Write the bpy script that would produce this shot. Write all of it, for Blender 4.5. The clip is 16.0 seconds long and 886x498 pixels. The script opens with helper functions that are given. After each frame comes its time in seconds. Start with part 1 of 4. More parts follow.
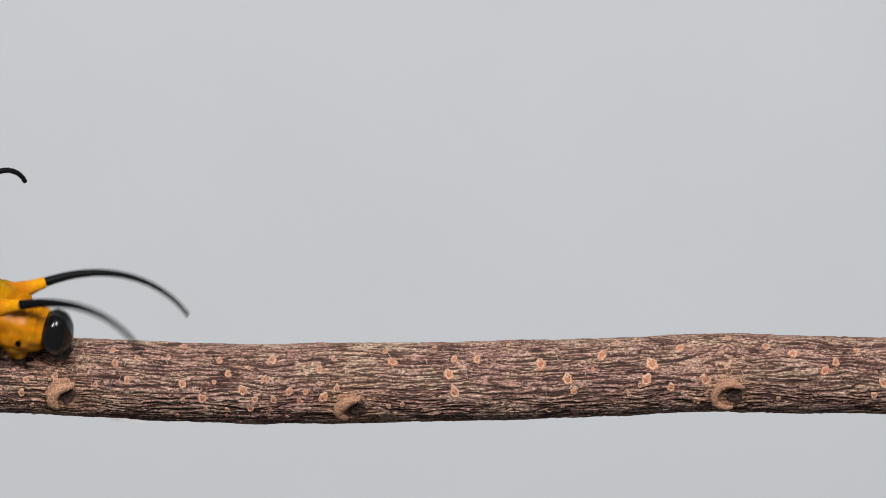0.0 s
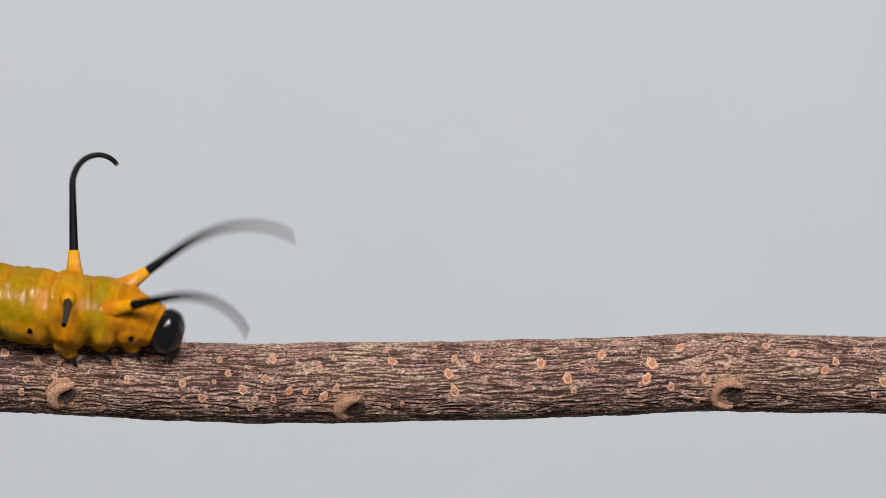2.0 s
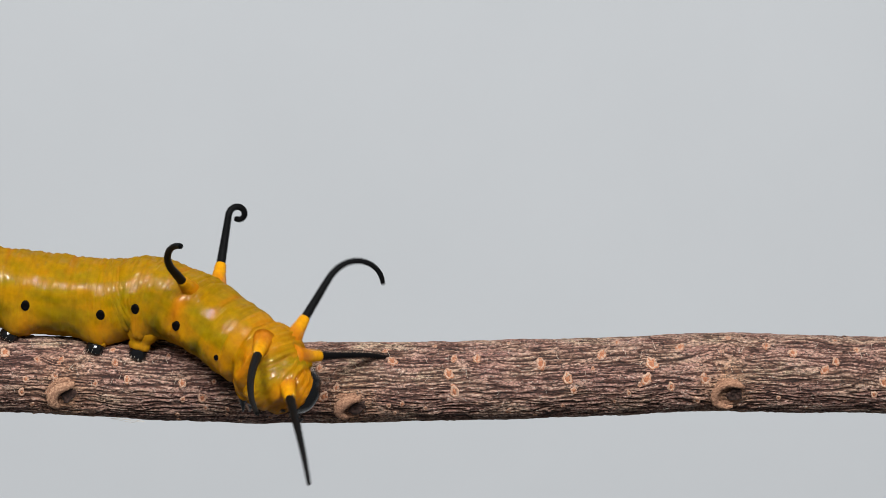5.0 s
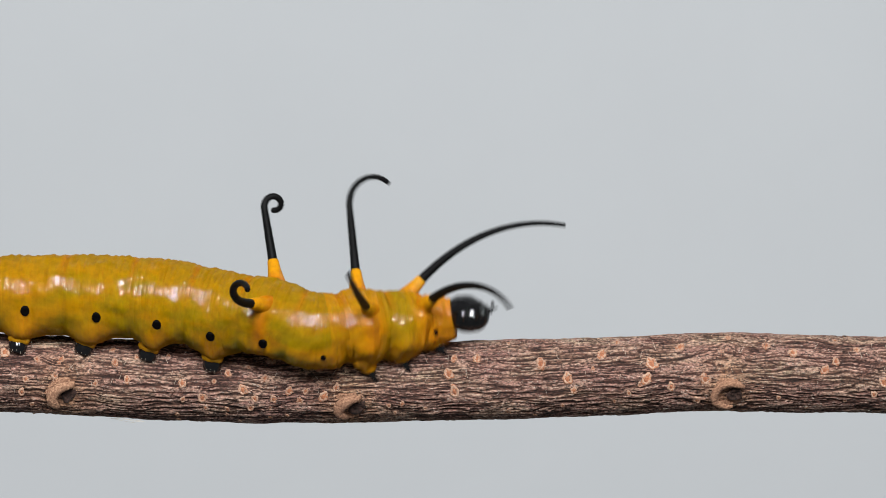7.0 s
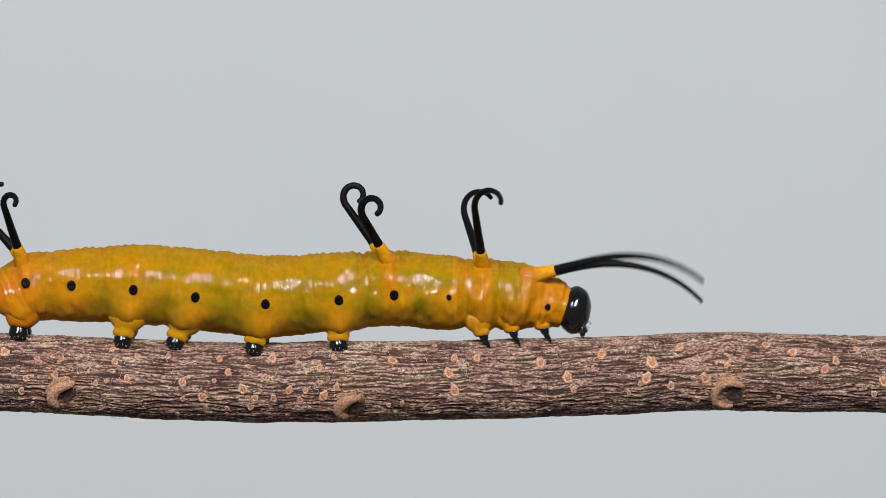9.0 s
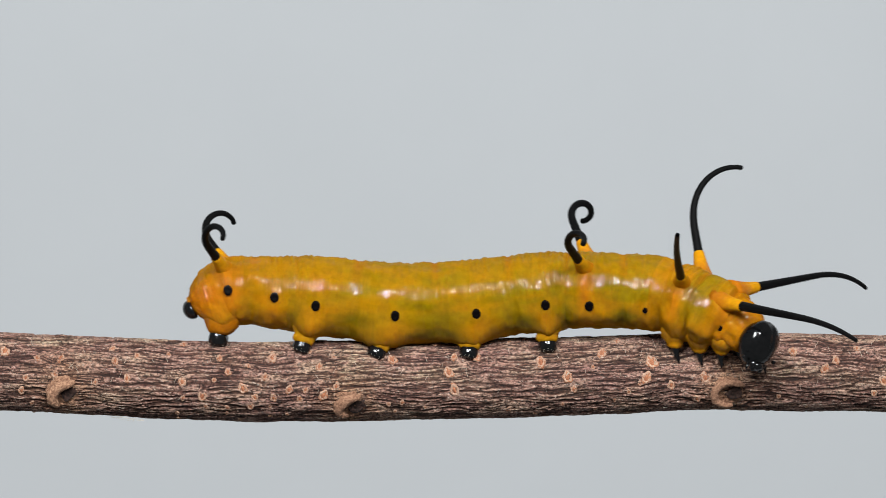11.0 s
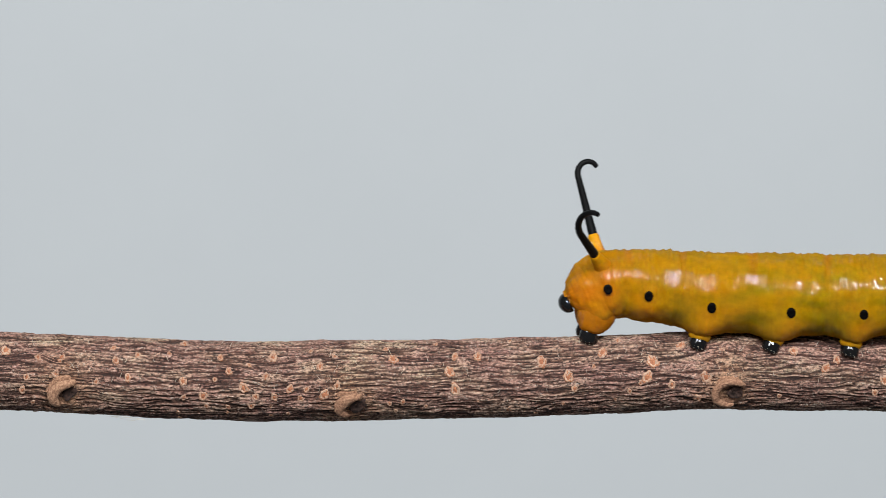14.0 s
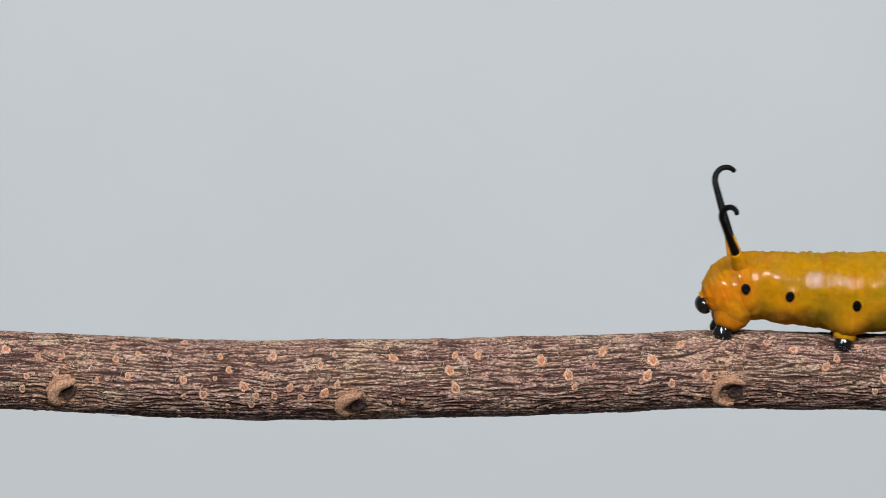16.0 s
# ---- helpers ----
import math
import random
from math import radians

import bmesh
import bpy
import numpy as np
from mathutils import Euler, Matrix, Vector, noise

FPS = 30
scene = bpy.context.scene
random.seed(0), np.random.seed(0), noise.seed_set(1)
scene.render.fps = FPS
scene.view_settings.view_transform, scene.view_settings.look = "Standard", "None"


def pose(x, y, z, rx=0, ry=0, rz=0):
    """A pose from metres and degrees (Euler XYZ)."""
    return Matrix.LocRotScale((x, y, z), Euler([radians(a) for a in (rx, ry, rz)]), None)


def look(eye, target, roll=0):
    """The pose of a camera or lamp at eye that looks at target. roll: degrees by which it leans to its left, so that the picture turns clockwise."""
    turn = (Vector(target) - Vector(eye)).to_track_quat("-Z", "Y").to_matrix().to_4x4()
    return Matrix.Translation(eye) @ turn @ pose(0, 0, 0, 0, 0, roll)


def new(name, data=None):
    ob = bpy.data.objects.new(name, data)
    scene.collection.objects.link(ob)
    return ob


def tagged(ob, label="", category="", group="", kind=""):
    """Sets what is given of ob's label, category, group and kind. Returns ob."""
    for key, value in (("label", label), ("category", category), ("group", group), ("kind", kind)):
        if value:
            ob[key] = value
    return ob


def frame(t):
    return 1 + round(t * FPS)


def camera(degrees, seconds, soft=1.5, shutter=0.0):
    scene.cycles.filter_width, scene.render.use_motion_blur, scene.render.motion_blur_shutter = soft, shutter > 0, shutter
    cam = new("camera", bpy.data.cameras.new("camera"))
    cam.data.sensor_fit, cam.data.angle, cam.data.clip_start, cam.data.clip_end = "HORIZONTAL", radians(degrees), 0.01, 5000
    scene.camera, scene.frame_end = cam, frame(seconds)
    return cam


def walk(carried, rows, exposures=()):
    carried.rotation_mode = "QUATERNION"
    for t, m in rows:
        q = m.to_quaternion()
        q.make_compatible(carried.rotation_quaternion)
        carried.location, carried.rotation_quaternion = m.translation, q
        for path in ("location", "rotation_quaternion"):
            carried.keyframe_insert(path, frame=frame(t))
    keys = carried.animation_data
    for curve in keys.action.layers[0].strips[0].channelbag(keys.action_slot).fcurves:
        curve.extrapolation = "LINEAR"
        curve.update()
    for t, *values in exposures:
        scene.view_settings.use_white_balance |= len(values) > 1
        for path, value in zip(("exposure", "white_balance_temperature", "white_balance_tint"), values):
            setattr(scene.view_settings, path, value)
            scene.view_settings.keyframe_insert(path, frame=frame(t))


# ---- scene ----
U = 4.783e-5        # modelling unit: about a twenty-first of a millimetre
FAR = 0.3241        # from the lens to the twig's axis

# ---- camera ----
cam = camera(13.2, 16.0, soft=0.75, shutter=0.5)


def seat(x, z):
    """The camera level with the middle of the picture, shifted by x and z units."""
    return look((x * U, -FAR, z * U), (x * U, 0, z * U))


walk(cam, [(0, seat(0, 1.5)), (2.5, seat(0, 0.5)), (7.5, seat(0, 0)), (9, seat(0, -1)), (11.5, seat(0, -2.5)),
           (13, seat(-0.7, -3)), (14.5, seat(-1.5, -3.5)), (16, seat(-1.5, -5))],
     exposures=[(0, 0, 6500, 10), (3, 0, 6480, 9.5), (6.5, 0, 6400, 8.0), (9, 0, 6380, 7.5), (14, 0, 6300, 6.0), (16, 0, 6300, 6.0)])

# ---- light ----
world = bpy.data.worlds.new("studio")
scene.world = world
world.use_nodes = True
world.node_tree.nodes["Background"].inputs[0].default_value = (0.93, 0.97, 1.0, 1)
world.node_tree.nodes["Background"].inputs[1].default_value = 0.15


def softbox(name, eye, target, width, height, watts):
    lamp = bpy.data.lights.new(name, "AREA")
    lamp.shape, lamp.size, lamp.size_y, lamp.energy = "RECTANGLE", width, height, watts
    lamp.color = (1.0, 1.0, 1.0)
    ob = new(name, lamp)
    ob.matrix_world = look(eye, target)
    return ob


softbox("lamp_left", (-0.13, -0.45, 0.26), (0, 0, 0), 0.07, 0.17, 2.95)
softbox("lamp_right", (0.13, -0.45, 0.26), (0, 0, 0), 0.07, 0.17, 2.95)
# Unseen fill, added only to brighten the paper.
softbox("lamp_backdrop", (0, 0.10, 0.40), (0, 0.42, 0.30), 0.7, 0.10, 0.31)


# ---- materials ----
def material(name, rough=0.5, colour=(0.5, 0.5, 0.5), coat=0.0):
    m = bpy.data.materials.new(name)
    m.use_nodes = True
    nt = m.node_tree
    b = nt.nodes["Principled BSDF"]
    b.inputs["Roughness"].default_value = rough
    b.inputs["Base Color"].default_value = (*colour, 1)
    b.inputs["Coat Weight"].default_value = coat
    b.inputs["Coat Roughness"].default_value = 0.08
    return m, nt, b


def node(nt, kind, **values):
    n = nt.nodes.new(kind)
    for key, value in values.items():
        n.inputs[key].default_value = value
    return n


def ramp(nt, source, *stops):
    n = nt.nodes.new("ShaderNodeValToRGB")
    while len(n.color_ramp.elements) < len(stops):
        n.color_ramp.elements.new(0.5)
    for e, (at, c) in zip(n.color_ramp.elements, stops):
        e.position, e.color = at, (*c, 1)
    nt.links.new(source, n.inputs[0])
    return n.outputs[0]


def blend(nt, kind, factor, a, b):
    n = nt.nodes.new("ShaderNodeMix")
    n.data_type, n.blend_type = "RGBA", kind
    if isinstance(factor, float):
        n.inputs[0].default_value = factor
    else:
        nt.links.new(factor, n.inputs[0])
    for socket, value in ((n.inputs[6], a), (n.inputs[7], b)):
        if isinstance(value, tuple):
            socket.default_value = (*value, 1)
        else:
            nt.links.new(value, socket)
    return n.outputs[2]


def coords(nt, sx, sy, sz):
    """Object coordinates, in cycles per millimetre along each axis."""
    tc = nt.nodes.new("ShaderNodeTexCoord")
    mp = nt.nodes.new("ShaderNodeMapping")
    mp.inputs["Scale"].default_value = (sx * 1000, sy * 1000, sz * 1000)
    nt.links.new(tc.outputs["Object"], mp.inputs["Vector"])
    return mp.outputs[0]


def grain(nt, vector, scale=1.0, detail=4.0, rough=0.6, warp=0.0):
    n = node(nt, "ShaderNodeTexNoise", Scale=scale, Detail=detail, Roughness=rough, Distortion=warp)
    nt.links.new(vector, n.inputs["Vector"])
    return n.outputs["Fac"]


def relief(nt, b, height, distance, strength=1.0):
    n = node(nt, "ShaderNodeBump", Strength=strength, Distance=distance)
    nt.links.new(height, n.inputs["Height"])
    nt.links.new(n.outputs[0], b.inputs["Normal"])


def skin_material():
    m, nt, b = material("waxy_skin", 0.5, coat=1.0)
    b.inputs["Coat Roughness"].default_value = 0.04
    b.inputs["Specular IOR Level"].default_value = 0.12
    b.inputs["Coat IOR"].default_value = 1.38
    at = nt.nodes.new("ShaderNodeAttribute")
    at.attribute_name = "skin_colour"
    where = nt.nodes.new("ShaderNodeAttribute")
    where.attribute_name = "body_at"
    v = where.outputs["Vector"]
    long = nt.nodes.new("ShaderNodeMapping")
    long.inputs["Scale"].default_value = (3.7, 0.30, 0.30)
    nt.links.new(v, long.inputs["Vector"])
    c = blend(nt, "MULTIPLY", 0.6, at.outputs["Color"], ramp(nt, grain(nt, v, 2.2, 5), (0.3, (0.55, 0.52, 0.35)), (0.7, (1, 1, 1))))
    nt.links.new(c, b.inputs["Base Color"])
    b.inputs["Subsurface Weight"].default_value = 0.3
    b.inputs["Subsurface Radius"].default_value = (1.0, 0.55, 0.1)
    b.inputs["Subsurface Scale"].default_value = 0.0004
    wrinkle = grain(nt, long.outputs[0], 1.0, 1.0, 0.5, 0.5)
    pucker = grain(nt, v, 0.72, 1.5, 0.5, 0.4)

    def mixed(share):
        n = nt.nodes.new("ShaderNodeMath")
        n.operation = "MULTIPLY_ADD"
        nt.links.new(pucker, n.inputs[0])
        n.inputs[1].default_value = share
        nt.links.new(wrinkle, n.inputs[2])
        return n.outputs[0]

    relief(nt, b, mixed(1.2), 0.00008, 0.3)
    wet = node(nt, "ShaderNodeBump", Strength=1.0, Distance=0.00026)
    nt.links.new(mixed(1.25), wet.inputs["Height"])
    nt.links.new(wet.outputs[0], b.inputs["Coat Normal"])
    tilt = node(nt, "ShaderNodeLayerWeight", Blend=0.5)
    gloss = ramp(nt, grain(nt, v, 0.8, 2.0, 0.5), (0.36, (0.2, 0.2, 0.2)), (0.5, (1, 1, 1)))
    gloss = blend(nt, "MULTIPLY", 1.0, gloss, ramp(nt, tilt.outputs["Facing"], (0.34, (1, 1, 1)), (0.62, (0.02, 0.02, 0.02))))
    nt.links.new(gloss, b.inputs["Coat Weight"])
    b.inputs["Specular IOR Level"].default_value = 0.02
    return m


def black_material(name, rough, bump):
    m, nt, b = material(name, rough)
    v = coords(nt, 1, 1, 1)
    c = ramp(nt, grain(nt, v, 3, 4), (0.3, (0.002, 0.002, 0.0022)), (0.75, (0.006, 0.0057, 0.006)))
    nt.links.new(c, b.inputs["Base Color"])
    b.inputs["Specular IOR Level"].default_value = 0.5 if rough < 0.2 else (0.07 if rough < 0.52 else 0.04)
    relief(nt, b, grain(nt, v, 9, 3), bump, 0.5)
    return m


def bark_material():
    m, nt, b = material("bark", 0.65)
    b.inputs["Specular IOR Level"].default_value = 0.35
    fibre = grain(nt, coords(nt, 1.3, 4.0, 4.0), 1, 8, 0.75, 0.9)
    patch = grain(nt, coords(nt, 0.22, 0.6, 0.6), 1, 4)
    plum = grain(nt, coords(nt, 0.16, 0.8, 0.8), 1.7, 4, 0.6)
    fleck = grain(nt, coords(nt, 4.0, 7.0, 7.0), 1, 3, 0.7, 0.4)
    fine = grain(nt, coords(nt, 3.6, 6.5, 6.5), 1, 5, 0.75, 0.4)
    c = ramp(nt, fibre, (0.28, (0.13, 0.062, 0.051)), (0.45, (0.235, 0.122, 0.094)), (0.57, (0.32, 0.190, 0.145)), (0.72, (0.50, 0.37, 0.295)))
    c = blend(nt, "MIX", ramp(nt, patch, (0.46, (0, 0, 0)), (0.66, (0.55, 0.55, 0.55))), c, (0.35, 0.250, 0.165))
    c = blend(nt, "MIX", ramp(nt, plum, (0.50, (0, 0, 0)), (0.66, (0.45, 0.45, 0.45))), c, (0.16, 0.072, 0.066))
    worn = nt.nodes.new("ShaderNodeAttribute")
    worn.attribute_name = "worn"
    c = blend(nt, "MIX", worn.outputs["Fac"], c, (0.36, 0.20, 0.11))
    bleached = nt.nodes.new("ShaderNodeAttribute")
    bleached.attribute_name = "bleached"
    c = blend(nt, "MIX", bleached.outputs["Fac"], c, (0.40, 0.30, 0.20))
    c = blend(nt, "OVERLAY", 1.0, c, ramp(nt, fine, (0.39, (0.06, 0.055, 0.055)), (0.61, (0.95, 0.95, 0.95))))
    c = blend(nt, "SCREEN", 1.0, c, ramp(nt, fleck, (0.58, (0, 0, 0)), (0.68, (0.40, 0.35, 0.30))))
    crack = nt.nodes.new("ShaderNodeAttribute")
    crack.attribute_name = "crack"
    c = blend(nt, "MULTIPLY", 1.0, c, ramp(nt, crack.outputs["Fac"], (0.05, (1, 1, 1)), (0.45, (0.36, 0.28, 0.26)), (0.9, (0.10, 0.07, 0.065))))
    nt.links.new(c, b.inputs["Base Color"])
    relief(nt, b, blend(nt, "ADD", 0.35, fibre, fine), 0.00022, 1.0)
    return m


def mottled(name, dark, light, scale, rough, bump=0.00006, shine=0.5):
    m, nt, b = material(name, rough)
    b.inputs["Specular IOR Level"].default_value = shine
    g = grain(nt, coords(nt, 1, 1, 1), scale, 5, 0.65)
    info = nt.nodes.new("ShaderNodeObjectInfo")
    c = ramp(nt, g, (0.3, dark), (0.7, light))
    c = blend(nt, "MULTIPLY", 0.5, c, ramp(nt, info.outputs["Random"], (0.0, (0.7, 0.62, 0.6)), (1.0, (1, 1, 1))))
    nt.links.new(c, b.inputs["Base Color"])
    relief(nt, b, g, bump, 0.8)
    return m


SKIN = skin_material()
SHELL = black_material("black_shell", 0.10, 0.00001)
SATIN = black_material("black_filament", 0.5, 0.00001)
SPOT = mottled("black_spot", (0.001, 0.001, 0.001), (0.004, 0.003, 0.003), 5, 0.5, 0.00001, 0.05)
BARK = bark_material()
CORK = mottled("pale_cork", (0.28, 0.15, 0.095), (0.56, 0.38, 0.27), 9, 0.8)
RUST = mottled("rusty_cork", (0.20, 0.060, 0.028), (0.50, 0.21, 0.10), 9, 0.8)
PITCH = mottled("dark_pit", (0.006, 0.004, 0.003), (0.07, 0.03, 0.02), 5, 0.9, 0.0002)
SCAR = mottled("scar_cork", (0.15, 0.058, 0.030), (0.58, 0.33, 0.20), 6, 0.8, 0.0003)
PAPER = mottled("grey_paper", (0.71, 0.74, 0.765), (0.73, 0.76, 0.785), 0.02, 0.95, 0.00002)
HAIR = material("pale_hair", 0.5, (0.6, 0.52, 0.42))[0]


# ---- shaping helpers ----
def mesh_of(name, verts, faces, mat, smooth=True):
    """A mesh from corners in units U."""
    me = bpy.data.meshes.new(name)
    me.from_pydata([(x * U, y * U, z * U) for x, y, z in verts], [], faces)
    for mt in (mat if isinstance(mat, tuple) else (mat,)):
        me.materials.append(mt)
    me.polygons.foreach_set("use_smooth", [smooth] * len(me.polygons))
    me.update()
    return me


def skin_faces(rows, cols, close_start=False, close_end=False):
    f = [(r * cols + c, r * cols + (c + 1) % cols, (r + 1) * cols + (c + 1) % cols, (r + 1) * cols + c) for r in range(rows - 1) for c in range(cols)]
    if close_start:
        f.append(tuple(reversed(range(cols))))
    if close_end:
        f.append(tuple(range((rows - 1) * cols, rows * cols)))
    return f


def tube(name, spine, mat, cols=14, flat=1.0):
    """A tube along (x, y, z, radius) points that run mainly upward or along a curve, closed at both ends."""
    verts = []
    pts = [Vector(p[:3]) for p in spine]
    for i, p in enumerate(spine):
        d = (pts[min(i + 1, len(pts) - 1)] - pts[max(i - 1, 0)]).normalized()
        side = Vector((0, 1, 0)) if abs(d.y) < 0.9 else Vector((1, 0, 0))
        a = d.cross(side).normalized()
        b = d.cross(a)
        for c in range(cols):
            w = 2 * math.pi * c / cols
            verts.append(pts[i] + (a * math.cos(w) + b * math.sin(w) * flat) * p[3])
    return mesh_of(name, verts, skin_faces(len(spine), cols, True, True), mat)


def crumple(me, depth, size, seed=0):
    """Dents a mesh with noise of the given depth and size, in units."""
    for v in me.vertices:
        p = v.co / U
        q = Vector((p.x / size, p.y / size, p.z / size + seed * 5.3))
        v.co += v.normal * (depth * noise.noise(q) + depth * 0.4 * noise.noise(q * 2.3)) * U
    me.update()
    return me


def part(name, me, parent, label="", at=None):
    ob = new(name, me)
    ob.parent = parent
    if at is not None:
        ob.matrix_basis = at
    return tagged(ob, label) if label else ob


def unit_pose(x, y, z, rx=0, ry=0, rz=0):
    return pose(x * U, y * U, z * U, rx, ry, rz)


# ---- backdrop ----
sheet = bpy.data.meshes.new("backdrop")
sheet.from_pydata([(x, 0.42, z) for z in (-0.9, 1.1) for x in (-1.6, 1.6)] + [(x, 0.424, z) for z in (-0.9, 1.1) for x in (-1.6, 1.6)], [],
                  [(0, 1, 3, 2), (4, 6, 7, 5), (0, 4, 5, 1), (2, 3, 7, 6), (0, 2, 6, 4), (1, 5, 7, 3)])
sheet.materials.append(PAPER)
tagged(new("backdrop", sheet), "plain pale grey paper backdrop behind the twig", "backdrop", kind="structure")

# ---- twig ----
TWIG_X = [-1900, -1200, -784, -634, -484, -334, -184, -34, 166, 296, 406, 516, 616, 716, 784, 1200, 2000]
TWIG_TOP = [-140, -145, -151, -156, -164, -168, -165, -165, -160, -156, -151, -148, -151, -156, -155, -160, -150]
TWIG_LOW = [-282, -283, -287, -295, -303, -307, -307, -303, -300, -293, -288, -285, -288, -289, -290, -297, -292]
_fine = np.arange(-1900, 2001, 10.0)
_soft = np.hanning(13) / np.hanning(13).sum()
_top = np.convolve(np.pad(np.interp(_fine, TWIG_X, TWIG_TOP), 6, "edge"), _soft, "valid")
_low = np.convolve(np.pad(np.interp(_fine, TWIG_X, TWIG_LOW), 6, "edge"), _soft, "valid")


def twig_axis(x):
    return float(np.interp(x, _fine, (_top + _low) / 2))


def twig_radius(x):
    return float(np.interp(x, _fine, (_top - _low) / 2))


# pale scraped patches: along, height, half width, half height
BLEACHED = [(325, -150, 30, 7), (-159, -205, 36, 28), (-510, -160, 50, 9), (-100, -170, 70, 9), (250, -161, 44, 7), (590, -215, 55, 18), (-300, -166, 44, 7), (470, -158, 34, 8), (-690, -165, 40, 8), (-20, -225, 60, 14)]
SCARS = [(-667, -254), (-165, -275), (499, -252)]


def furrows(x, w):
    """How deep in a crack of the bark a place lies, 0 to 1."""
    arc = 70 * w
    wander = noise.noise(Vector((x / 85, arc / 45, 3))) * 9 + noise.noise(Vector((x / 30, arc / 16, 8))) * 2.6
    deepest = 0.0
    for run, gap, wide, depth in ((180, 12, 2.1, 1.0), (95, 7, 1.45, 0.85), (46, 4.6, 1.05, 0.6)):
        n = noise.noise(Vector((x / run, (arc + wander) / gap, gap * 3)))
        step = noise.noise(Vector((x / run, (arc + 1.2 + wander) / gap, gap * 3))) - n
        off = abs(n) * 1.2 / max(abs(step), 0.02)
        here = wide * (0.85 + 1.9 * noise.noise(Vector((x / 40, arc / 17, gap))))
        if off < here:
            deepest = max(deepest, depth * (1 - off / here) ** 0.6)
    return deepest


def bark_height(x, w, crack):
    """Relief of the bark at x along the twig and w round it, in units."""
    r = 70.0
    y, z = r * math.cos(w), r * math.sin(w)
    lump = noise.noise(Vector((x / 130, y / 60, z / 60))) * 2.2
    plate = noise.noise(Vector((x / 34, y / 8, z / 8))) * 1.9
    crumb = noise.noise(Vector((x / 11, y / 3.2, z / 3.2))) * 1.0
    h = lump + plate + crumb - 3.6 * crack
    for sx, sz in SCARS:
        d = abs(x - sx)
        if d < 60:
            h += 3.0 * (0.5 + 0.5 * math.cos(math.pi * d / 60)) * max(0.0, -y / r)
    return h


def build_twig():
    xs = np.concatenate([np.arange(-1900, -830, 14.0), np.arange(-830, 830, 1.6), np.arange(830, 2001, 14.0)])
    turns = [math.radians(a) for a in np.concatenate([np.linspace(70, 290, 150, False), np.linspace(290, 430, 30, False)])]
    cols = len(turns)
    verts, cracks = [], []
    for x in xs:
        zc, r = twig_axis(x), twig_radius(x)
        for w in turns:
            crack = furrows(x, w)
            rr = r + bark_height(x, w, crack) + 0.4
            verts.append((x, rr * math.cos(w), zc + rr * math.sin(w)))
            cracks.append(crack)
    faces = [tuple(reversed(f)) for f in skin_faces(len(xs), cols, True, True)]
    me = mesh_of("twig", verts, faces, BARK, True)
    worn = []
    for x, y, z in verts:
        near = max(math.exp(-(((x - sx) / 46) ** 2 + ((z - sz) / 60) ** 2)) for sx, sz in SCARS) if y < 20 else 0.0
        worn.append(near * (0.75 + 0.6 * noise.noise(Vector((x / 22, y / 12, z / 12)))))
    bleached = []
    for x, y, z in verts:
        near = max(math.exp(-(((x - px) / w) ** 2 + ((z - pz) / h) ** 2)) for px, pz, w, h in BLEACHED) if y < 20 and abs(x) < 830 else 0.0
        bleached.append(min(0.8, near * (0.6 + 1.2 * noise.noise(Vector((x / 14, y / 6, z / 6))))))
    me.attributes.new("bleached", "FLOAT", "POINT").data.foreach_set("value", [max(0.0, v) for v in bleached])
    me.attributes.new("worn", "FLOAT", "POINT").data.foreach_set("value", worn)
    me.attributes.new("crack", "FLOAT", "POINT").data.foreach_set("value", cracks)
    return tagged(new("twig", me), "brown woody twig with fissured bark and orange lenticels", "twig")


TWIG = build_twig()


def on_twig(x, z, lift=0.0):
    """The pose on the near side of the twig at x and height z: local z points out of the bark, local x along the twig."""
    zc, r = twig_axis(x), twig_radius(x)
    s = max(-0.99, min(0.99, (z - zc) / r))
    c = -math.sqrt(1 - s * s)
    out = Vector((0, c, s))
    along = Vector((1, 0, 0))
    m = Matrix((along, out.cross(along), out)).transposed().to_4x4()
    m.translation = Vector((x, (r + lift) * c, zc + (r + lift) * s)) * U
    return m


